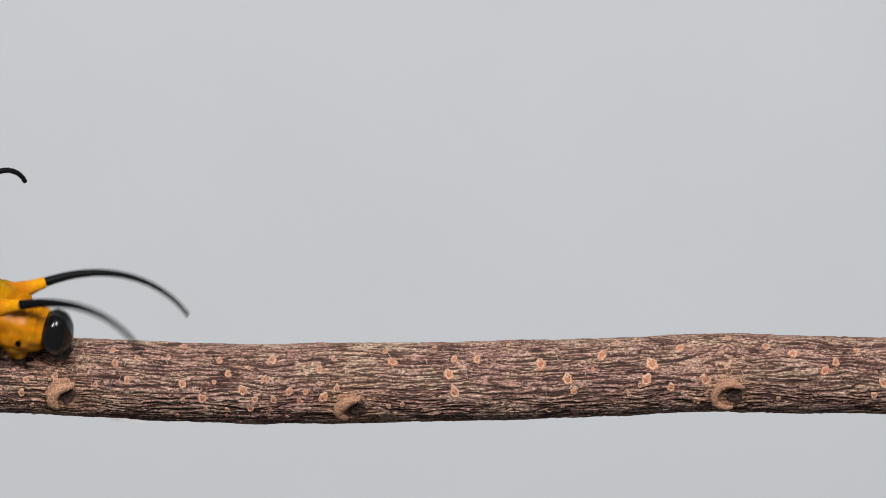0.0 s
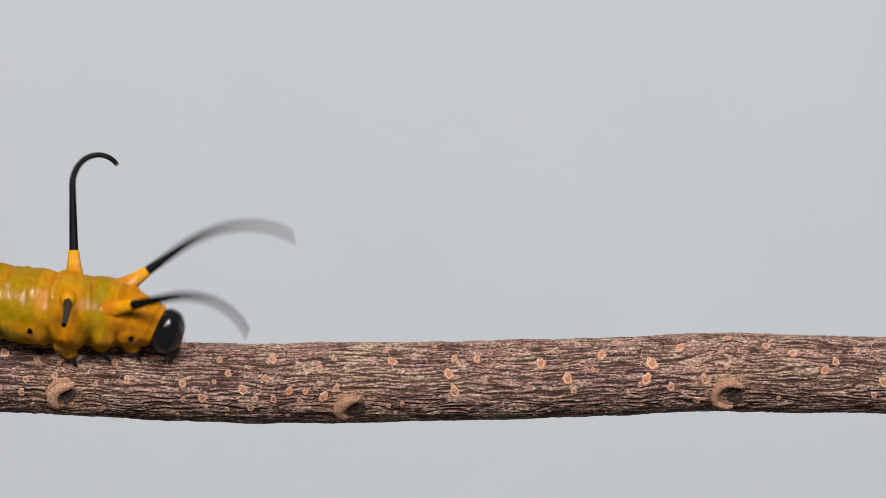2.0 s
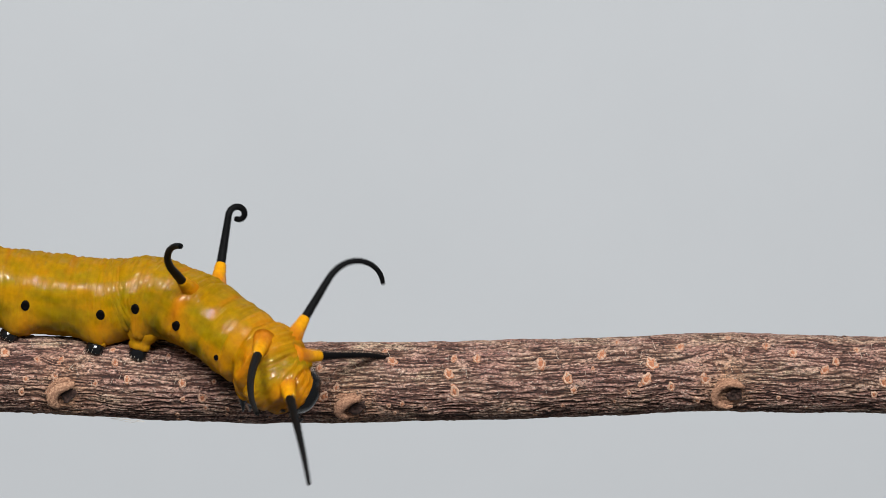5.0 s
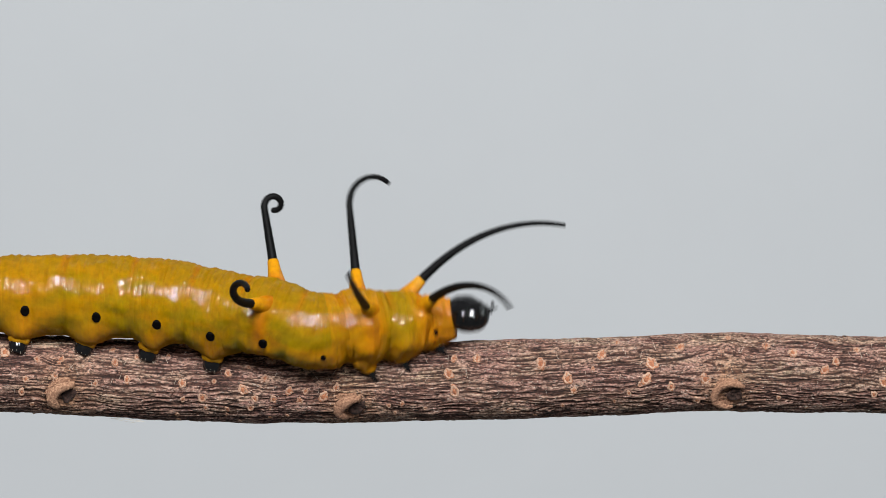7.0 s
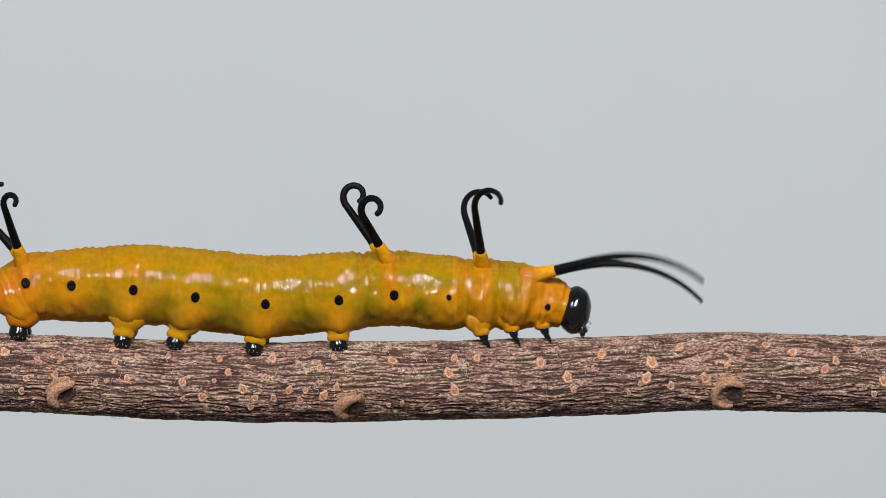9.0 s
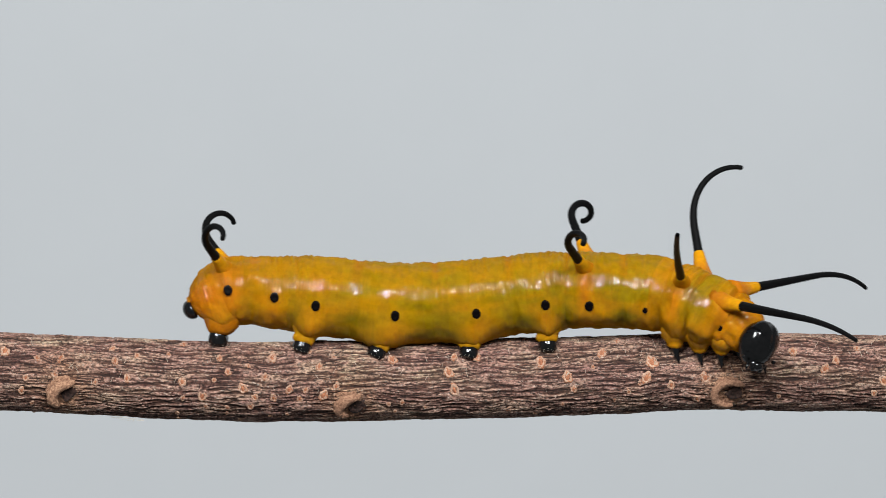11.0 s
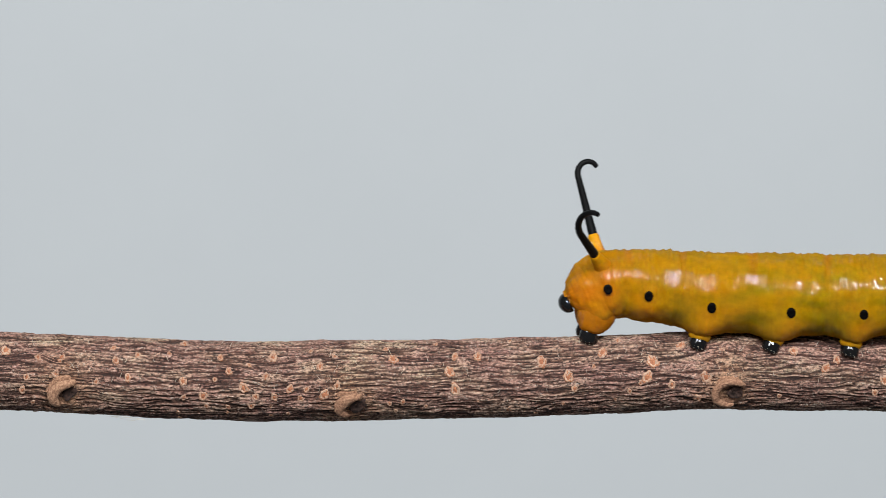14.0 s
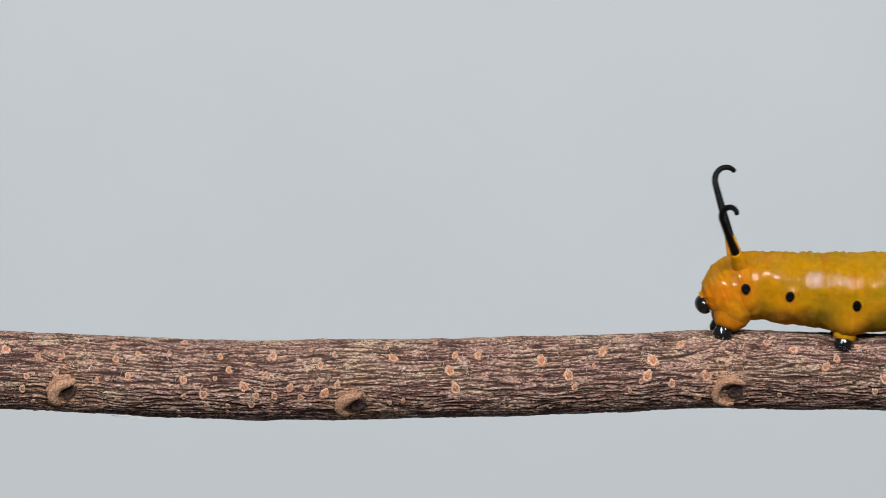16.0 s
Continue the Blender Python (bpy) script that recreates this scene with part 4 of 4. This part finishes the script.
    crawl(15.0, (351, -34, -86, 14), (385, -34, -74, 14), (473, -34, -79, 14), (588, -47, -84, 14), (708, -47, -88, 15), (835, -40, -85, 17), (963, -43, -83, 18), (1062, -43, -82, 18), (1161, -43, -81, 18), (1220, -43, -81, 18), (1282, -43, -81, 18), (1336, -43, -81, 18), (1382, -43, -81, 18))
    crawl(15.5, (417, -29, -70, 12), (445, -29, -57, 12), (511, -29, -56, 12), (627, -29, -73, 12), (741, -65, -91, 12), (866, -36, -87, 12), (996, -29, -85, 12), (1095, -29, -83, 12), (1194, -29, -83, 12), (1253, -29, -82, 12), (1316, -29, -82, 12), (1370, -29, -81, 12), (1416, -29, -81, 12))
    crawl(16.0, (492, -24, -81, 10), (526, -24, -69, 10), (606, -24, -73, 10), (723, -24, -79, 10), (833, -26, -80, 11), (957, -27, -81, 11), (1085, -29, -81, 12), (1184, -29, -81, 12), (1283, -29, -81, 12), (1342, -29, -82, 12), (1405, -29, -82, 12), (1459, -29, -82, 12), (1505, -29, -82, 12))
    # filaments: aim, curl, share seen broadside and start of the curl; n: near one, f: far one
    wave(0, A2f=(115, -290, 0.80, 0.40), A2n=(125, -290, 0.70, 0.40), A8f=(121, -190, 0.80, 0.35), A8n=(121, -230, 0.70, 0.35), T2f=(20, -74, 0.97, 0.09), T2n=(8, -64, 0.88, 0.12), T3f=(80, -146, 0.90, 0.59), T3n=(150, 60, 0.30, 0.35))
    wave(0.5, T2f=(8, -67, 1.00, 0.00), T2n=(-24, -64, 0.96, 0.28), T3f=(79, -143, 0.93, 0.61))
    wave(0.8, T2f=(-9, -82, 0.61, 0.19), T2n=(-112, -30, 0.70, 0.15), T3f=(64, -154, 0.86, 0.57))
    wave(1, T2f=(-33, -71, 0.72, 0.02), T2n=(-118, -30, 0.80, 0.15), T3f=(57, -162, 0.88, 0.53))
    wave(1.3, T2f=(-38, -34, 1.00, 0.25), T2n=(-50, -22, 0.61, 0.23), T3f=(44, -153, 0.98, 0.59))
    wave(1.5, T2f=(-32, -31, 1.00, 0.23), T2n=(-42, -34, 0.76, 0.26), T3f=(51, -157, 0.93, 0.57), T3n=(200, 20, 0.30, 0.35))
    wave(1.7, T2f=(-23, -34, 1.00, 0.30), T2n=(-42, -51, 1.00, 0.50), T3f=(64, -157, 0.95, 0.57), T3n=(187, 162, 0.24, 0.00))
    wave(2, T2f=(35, -64, 1.00, 0.31), T2n=(12, -74, 0.82, 0.33), T3f=(92, -146, 0.99, 0.56), T3n=(-55, -20, 0.16, 0.00))
    wave(2.2, T2f=(86, -86, 0.94, 0.06), T2n=(47, -73, 0.92, 0.05), T3f=(111, -161, 0.87, 0.55), T3n=(68, -149, 0.58, 0.25))
    wave(2.5, A2f=(112, -290, 0.85, 0.40), A2n=(109, -181, 0.62, 0.53), T2f=(-26, -26, 0.71, 0.17), T2n=(19, -64, 0.93, 0.08), T3f=(119, -223, 0.72, 0.58), T3n=(72, -146, 0.79, 0.36))
    wave(3, A2f=(120, -268, 1.00, 0.63), A2n=(109, -210, 0.67, 0.45), T2f=(81, -77, 0.99, 0.02), T2n=(49, -87, 0.79, 0.25), T3f=(107, -165, 0.81, 0.52), T3n=(99, -193, 0.56, 0.33))
    wave(3.3, A2f=(115, -276, 0.96, 0.62), A2n=(107, -249, 0.71, 0.48), T2f=(24, -59, 1.00, 0.23), T2n=(20, -104, 0.60, 0.11), T3f=(86, -139, 0.84, 0.54), T3n=(100, -60, 0.28, 0.35))
    wave(3.5, A2f=(111, -295, 0.97, 0.61), A2n=(122, -186, 0.60, 0.43), T2f=(2, -61, 0.91, 0.03), T2n=(-55, -49, 0.85, 0.38), T3f=(64, -142, 0.91, 0.62), T3n=(122, 238, 0.32, 0.22))
    wave(4, A2f=(92, -295, 0.92, 0.63), A2n=(125, -226, 0.54, 0.33), T2f=(9, -37, 0.94, 0.26), T2n=(-50, -51, 0.59, 0.18), T3f=(64, -150, 0.93, 0.60), T3n=(222, 118, 0.28, 0.00))
    wave(4.2, A2f=(87, -297, 0.92, 0.65), A2n=(116, -232, 0.52, 0.40), T2f=(37, -63, 1.00, 0.16), T2n=(-2, -61, 0.69, 0.05), T3f=(79, -146, 0.94, 0.56), T3n=(302, 40, 0.23, 0.10))
    wave(6.3, A2f=(76, -268, 0.82, 0.66), A2n=(140, 13, 0.42, 0.37), T2f=(-60, -20, 0.31, 0.70), T2n=(-181, 85, 0.15, 0.07), T3f=(28, -142, 0.78, 0.29), T3n=(171, 81, 0.68, 0.22))
    wave(6.5, A2f=(65, -271, 0.80, 0.62), A2n=(145, -21, 0.32, 0.50), T2f=(10, -69, 0.69, 0.00), T2n=(-105, -3, 0.15, 0.00), T3f=(33, -140, 0.94, 0.55), T3n=(150, 150, 0.55, 0.17))
    wave(6.8, A2f=(72, -276, 0.83, 0.66), A2n=(160, -232, 0.38, 0.16), T2f=(39, -73, 0.93, 0.15), T2n=(108, -163, 0.26, 0.06), T3f=(69, -136, 0.92, 0.53), T3n=(117, 238, 0.43, 0.10))
    wave(7, A2f=(100, -289, 0.96, 0.64), A2n=(171, -246, 0.47, 0.25), T2f=(47, -57, 1.00, 0.07), T2n=(39, -99, 0.53, 0.09), T3f=(96, -140, 0.94, 0.57), T3n=(122, -20, 0.27, 0.09))
    wave(7.5, A2f=(116, -283, 1.00, 0.61), A2n=(120, -157, 0.48, 0.22), T2f=(13, -68, 0.71, 0.00), T2n=(28, -65, 0.95, 0.18), T3f=(123, -203, 0.82, 0.60), T3n=(55, -129, 0.74, 0.44))
    wave(8, A2f=(119, -295, 1.00, 0.62), A2n=(122, -184, 0.53, 0.36), T2f=(12, -80, 1.00, 0.37), T2n=(36, -77, 0.92, 0.03), T3f=(117, -181, 0.87, 0.53), T3n=(109, -199, 0.57, 0.22))
    wave(8.5, A2f=(107, -281, 0.97, 0.63), A2n=(112, -243, 0.64, 0.50), T2f=(25, -63, 1.00, 0.07), T2n=(9, -77, 0.82, 0.24), T3f=(82, -142, 0.83, 0.53), T3n=(111, -247, 0.44, 0.35))
    wave(9, A2f=(126, -271, 1.00, 0.57), A2n=(119, -260, 0.80, 0.50), A8f=(133, -128, 0.96, 0.52), A8n=(103, -224, 0.76, 0.65), T2f=(12, -59, 1.00, 0.19), T2n=(15, -55, 0.95, 0.29), T3f=(108, -162, 0.68, 0.52), T3n=(99, -196, 0.66, 0.54))
    wave(9.2, A8f=(123, -220, 0.75, 0.35), A8n=(121, -230, 0.65, 0.35), T2f=(56, -52, 0.71, 0.27), T2n=(43, -39, 0.89, 0.18), T3f=(97, -130, 0.62, 0.35), T3n=(88, -130, 0.70, 0.35))
    wave(11.3, A2f=(108, -290, 0.75, 0.40), A2n=(130, -250, 0.45, 0.40), A8f=(128, -200, 0.75, 0.35), A8n=(123, -230, 0.60, 0.35), T2f=(2, -49, 0.79, 0.61), T2n=(-20, -24, 0.62, 0.58), T3f=(98, -102, 0.94, 0.30), T3n=(115, 0, 0.25, 0.35))
    wave(11.5, A2f=(121, -253, 1.00, 0.67), A2n=(145, -199, 0.61, 0.46), A8f=(125, -150, 0.91, 0.64), A8n=(118, -180, 0.71, 0.59), T2f=(21, -41, 0.76, 0.00), T2n=(-1, -54, 0.70, 0.36), T3f=(81, -153, 0.97, 0.64), T3n=(128, -20, 0.24, 0.25))
    wave(12, A2f=(120, -282, 1.00, 0.60), A2n=(126, -277, 0.82, 0.52), A8f=(133, -148, 0.93, 0.61), A8n=(126, -212, 0.79, 0.62), T2f=(14, -45, 0.64, 0.55), T2n=(-18, -44, 1.00, 0.28), T3f=(113, -179, 0.70, 0.29), T3n=(88, -187, 0.69, 0.52))
    wave(12.5, A2f=(115, -151, 0.82, 0.62), A2n=(115, -248, 0.81, 0.56), A8f=(114, -133, 0.79, 0.60), A8n=(103, -270, 0.91, 0.62), T3f=(115, -167, 0.66, 0.32), T3n=(92, -178, 0.66, 0.55))
    wave(13, A2f=(116, -268, 1.00, 0.66), A2n=(138, -247, 0.73, 0.52), A8f=(117, -126, 0.90, 0.58), A8n=(108, -238, 0.73, 0.70))
    wave(13.5, A2f=(110, -290, 0.80, 0.40), A2n=(166, -181, 0.68, 0.34), A8f=(127, -140, 0.91, 0.66), A8n=(133, -243, 0.73, 0.69))
    wave(14, A8f=(104, -161, 0.99, 0.72), A8n=(127, -160, 0.64, 0.49))
    wave(14.5, A8f=(118, -144, 0.88, 0.70), A8n=(137, -171, 0.68, 0.60))
    wave(15, A8f=(99, -164, 0.99, 0.74), A8n=(120, -161, 0.60, 0.57))
    wave(15.5, A8f=(115, -148, 0.83, 0.72), A8n=(150, -143, 0.60, 0.38))
    wave(16, A2f=(110, -290, 0.80, 0.40), A2n=(125, -180, 0.50, 0.40), A8f=(104, -150, 0.96, 0.69), A8n=(116, -202, 0.66, 0.66), T2f=(10, -45, 0.95, 0.15), T2n=(-8, -45, 0.95, 0.15), T3f=(103, -130, 0.60, 0.35), T3n=(88, -125, 0.80, 0.35))
    # quick flicks of the front pair
    wave(0.1, T2f=(21, -68, 1.00, 0.15), T2n=(20, -74, 0.90, 0.15))
    wave(0.2, T2f=(19, -74, 1.00, 0.15), T2n=(12, -62, 0.90, 0.15))
    wave(0.3, T2f=(12, -74, 0.95, 0.15), T2n=(-2, -62, 0.80, 0.15))
    wave(0.4, T2f=(2, -68, 0.95, 0.15), T2n=(-11, -68, 0.75, 0.15))
    wave(0.6, T2f=(13, -80, 0.90, 0.15), T2n=(-74, -14, 0.70, 0.15))
    wave(0.7, T2f=(8, -80, 0.75, 0.15))
    wave(0.9, T2f=(-30, -62, 0.65, 0.15))
    wave(1.1, T2f=(-42, -38, 0.80, 0.15))
    wave(1.2, T2f=(-35, -38, 0.90, 0.15))
    wave(1.6, T2f=(-13, -56, 0.90, 0.15))
    wave(1.8, T2f=(-8, -44, 1.00, 0.15), T2n=(-14, -68, 0.75, 0.15))
    wave(1.9, T2f=(2, -50, 0.95, 0.15), T2n=(-18, -44, 0.70, 0.15))
    wave(2.1, T2f=(65, -62, 1.00, 0.15), T2n=(32, -74, 0.75, 0.15))
    wave(2.3, T2f=(54, -56, 0.70, 0.15), T2n=(34, -62, 0.95, 0.15))
    wave(2.4, T2f=(9, -68, 0.60, 0.15), T2n=(22, -56, 0.90, 0.15))
    wave(2.8, T2f=(-2, -56, 0.80, 0.15), T2n=(10, -50, 0.95, 0.15))
    wave(2.9, T2f=(34, -68, 0.90, 0.15), T2n=(17, -56, 1.00, 0.15))
    wave(3.1, T2f=(69, -50, 0.95, 0.15), T2n=(54, -104, 0.55, 0.15))
    wave(3.2, T2f=(52, -50, 1.00, 0.15), T2n=(34, -110, 0.40, 0.15))
    wave(3.4, T2f=(14, -62, 0.90, 0.15), T2n=(-35, -44, 0.65, 0.15))
    wave(3.6, T2f=(-18, -56, 0.95, 0.15), T2n=(-75, -20, 0.75, 0.15))
    wave(3.7, T2f=(-33, -44, 1.00, 0.15), T2n=(-71, -32, 0.70, 0.15))
    wave(3.8, T2f=(-30, -38, 0.95, 0.15), T2n=(-72, -20, 0.65, 0.15))
    wave(3.9, T2f=(-1, -62, 1.00, 0.15), T2n=(-60, -32, 0.70, 0.15))
    wave(4.1, T2f=(34, -68, 1.00, 0.15), T2n=(-27, -44, 0.60, 0.15))
    wave(6.6, T2f=(14, -56, 0.90, 0.15))
    wave(6.7, T2f=(33, -62, 0.95, 0.15))
    wave(7.1, T2f=(40, -62, 0.95, 0.15), T2n=(28, -62, 0.75, 0.15))
    wave(7.2, T2f=(32, -50, 0.85, 0.15), T2n=(34, -68, 1.00, 0.15))
    wave(7.3, T2f=(37, -92, 0.70, 0.15), T2n=(31, -68, 0.95, 0.15))
    wave(7.4, T2f=(9, -62, 0.55, 0.15), T2n=(26, -62, 0.90, 0.15))
    wave(8.1, T2f=(64, -74, 1.00, 0.15), T2n=(45, -80, 0.65, 0.15))
    wave(8.2, T2f=(70, -56, 0.95, 0.15), T2n=(50, -110, 0.55, 0.15))
    wave(8.3, T2f=(63, -68, 1.00, 0.15), T2n=(25, -80, 0.65, 0.15))
    wave(8.7, T2f=(0, -44, 1.00, 0.15), T2n=(2, -44, 0.90, 0.15))
    wave(8.9, T2f=(8, -50, 0.90, 0.15), T2n=(4, -56, 0.95, 0.15))
    wave(9.1, T2f=(39, -62, 0.75, 0.15), T2n=(33, -68, 0.95, 0.15))
    wave(11.4, T2f=(0, -62, 1.00, 0.15), T2n=(0, -62, 1.00, 0.15))
    wave(11.6, T2f=(62, -68, 0.80, 0.15), T2n=(38, -68, 1.00, 0.15))
    wave(11.7, T2f=(60, -56, 1.00, 0.15), T2n=(52, -62, 0.95, 0.15))
    for track in waves.values():
        track.sort()
    times = sorted(crawls)
    table = np.array([crawls[t] for t in times])
    knots = np.array(times)

    def slopes(x, y):
        """Slopes of a smooth curve through the points, level at turns."""
        dx = np.diff(x).reshape((-1,) + (1,) * (y.ndim - 1))
        d = np.diff(y, axis=0) / dx
        m = np.empty_like(y)
        m[0], m[-1] = d[0], d[-1]
        m[1:-1] = (d[:-1] * dx[1:] + d[1:] * dx[:-1]) / (dx[1:] + dx[:-1])
        return m

    def curve(x, y, m, at):
        i = int(np.clip(np.searchsorted(x, at) - 1, 0, len(x) - 2))
        h = x[i + 1] - x[i]
        u = (at - x[i]) / h
        if u < 0:
            return y[0] + m[0] * (at - x[0])
        if u > 1:
            return y[-1] + m[-1] * (at - x[-1])
        return ((1 + 2 * u) * (1 - u) ** 2 * y[i] + u * (1 - u) ** 2 * h * m[i] + u * u * (3 - 2 * u) * y[i + 1] + u * u * (u - 1) * h * m[i + 1])

    # how far back the hindmost feet are set
    TAIL_STRIDE = [(0, -36), (9, -27), (11.5, -32), (12, -14), (12.5, -46), (13, -56), (13.5, -19), (14, -45), (14.5, -27), (15, -45), (15.5, -24), (16, -51)]
    # how far the head is thrown up and turned towards the lens
    nods = np.array([(0, 0, 0), (6.7, 0, 0), (6.8, 14, 22), (6.9, 42, 38), (7.0, 60, 36), (7.1, 48, 24), (7.2, 20, 10), (7.35, 0, 0), (16, 0, 0)])
    in_time = slopes(knots, table)
    along = np.array(ALONG, float)
    rows = {}

    def key(ob, t, m):
        rows.setdefault(ob, []).append((t, m))

    def basis(x, z, at):
        """A pose with local x forward and local z on the back."""
        x = x.normalized()
        y = z.cross(x).normalized()
        z = x.cross(y)
        m = Matrix((x, y, z)).transposed().to_4x4()
        m.translation = at * U
        return m

    for step in range(161):
        t = step / 10
        now = curve(knots, table, in_time, t)
        in_space = slopes(along, now)

        def place(s):
            p = curve(along, now, in_space, s)
            q = curve(along, now, in_space, s + 3) - curve(along, now, in_space, s - 3)
            fore = Vector(q[:3]).normalized()
            lean = math.radians(p[3])
            up = Vector((-fore.z, 0, fore.x))
            if up.length < 0.05:
                up = Vector((0, 0, 1))
            up = up.normalized() * math.cos(lean) + Vector((0, -1, 0)) * math.sin(lean)
            up = (up - fore * up.dot(fore)).normalized()
            return basis(fore, up, Vector(p[:3]))

        mid = place(473)
        ground = Matrix.Translation((mid.translation.x, 0, (twig_axis(mid.translation.x / U) + twig_radius(mid.translation.x / U)) * U))
        home = ground.inverted()
        key(caterpillar, t, ground)
        frames = {}
        for ob, s, seg in RINGS:
            frames[ob] = home @ place(s)
            key(ob, t, frames[ob] if seg is None else frames[seg].inverted() @ frames[ob])
        h = place(1013)
        neck, face = place(975), Vector(now[12][:3]) - Vector(now[11][:3])
        key(HEAD, t, home @ basis(face, h.col[2].to_3d(), Vector(now[12][:3])) @ pose(0, 0, 0, 0, 0, -np.interp(t, nods[:, 0], nods[:, 2])) @ pose(0, 0, 0, 0, -4 - np.interp(t, nods[:, 0], nods[:, 1]), 0))
        for ob, s, side, back, out, down in STEPPERS:
            if s < 100:
                back = float(np.interp(t, *zip(*TAIL_STRIDE)))
            m = place(s)
            hip = m @ Vector((back * 0.4 * U, side * out * 0.7 * U, -34 * U))
            tip = (m @ Vector((back * U, side * out * U, -down * U))) / U
            zc, r = twig_axis(tip.x), twig_radius(tip.x)
            off = Vector((0, tip.y, tip.z - zc))
            gap = off.length - r
            tip = Vector((tip.x, 0, zc)) + off.normalized() * (r + max(0.0, gap - (26 if s > 100 else 8)))
            up = (hip / U - tip).normalized()
            fore = m.col[0].to_3d()
            fore = (fore - up * fore.dot(up)).normalized()
            key(ob, t, home @ basis(fore, up, tip))
        for name, (base, chain, s, side, length) in FILAMENTS.items():
            ts = np.array([w[0] for w in waves[name]])
            aim, curl, broad, start = (float(np.interp(t, ts, [w[i] for w in waves[name]])) for i in (1, 2, 3, 4))
            m = place(s)
            g = girth(s) * 0.95
            a = math.radians(42)
            p = (m @ Vector((0, side * g * math.sin(a) * U, g * math.cos(a) * U))) / U
            deep = math.sqrt(max(0.0, 1 - broad * broad)) * side

            def way(u):
                w = math.radians(aim + curl * max(0.0, (u - start) / (1 - start)) ** 1.3)
                return Vector((broad * math.cos(w), deep, broad * math.sin(w)))

            def joint(u, at):
                d = way(u)
                x = Vector((d.z, 0, -d.x))
                x = (x - d * x.dot(d)).normalized()
                return basis(x, d, at)

            root = home @ joint(0, p)
            key(base, t, root)
            back_home = root.inverted() @ home
            p = p + way(0) * 38
            du = (1 - 38 / length) / LINKS
            for i, link in enumerate(chain):
                u = 38 / length + (i + 0.5) * du
                d = way(u) * du * length
                key(link, t, back_home @ joint(u, p + d * 0.5))
                p = p + d
    for ob, track in rows.items():
        walk(ob, track)


motions()
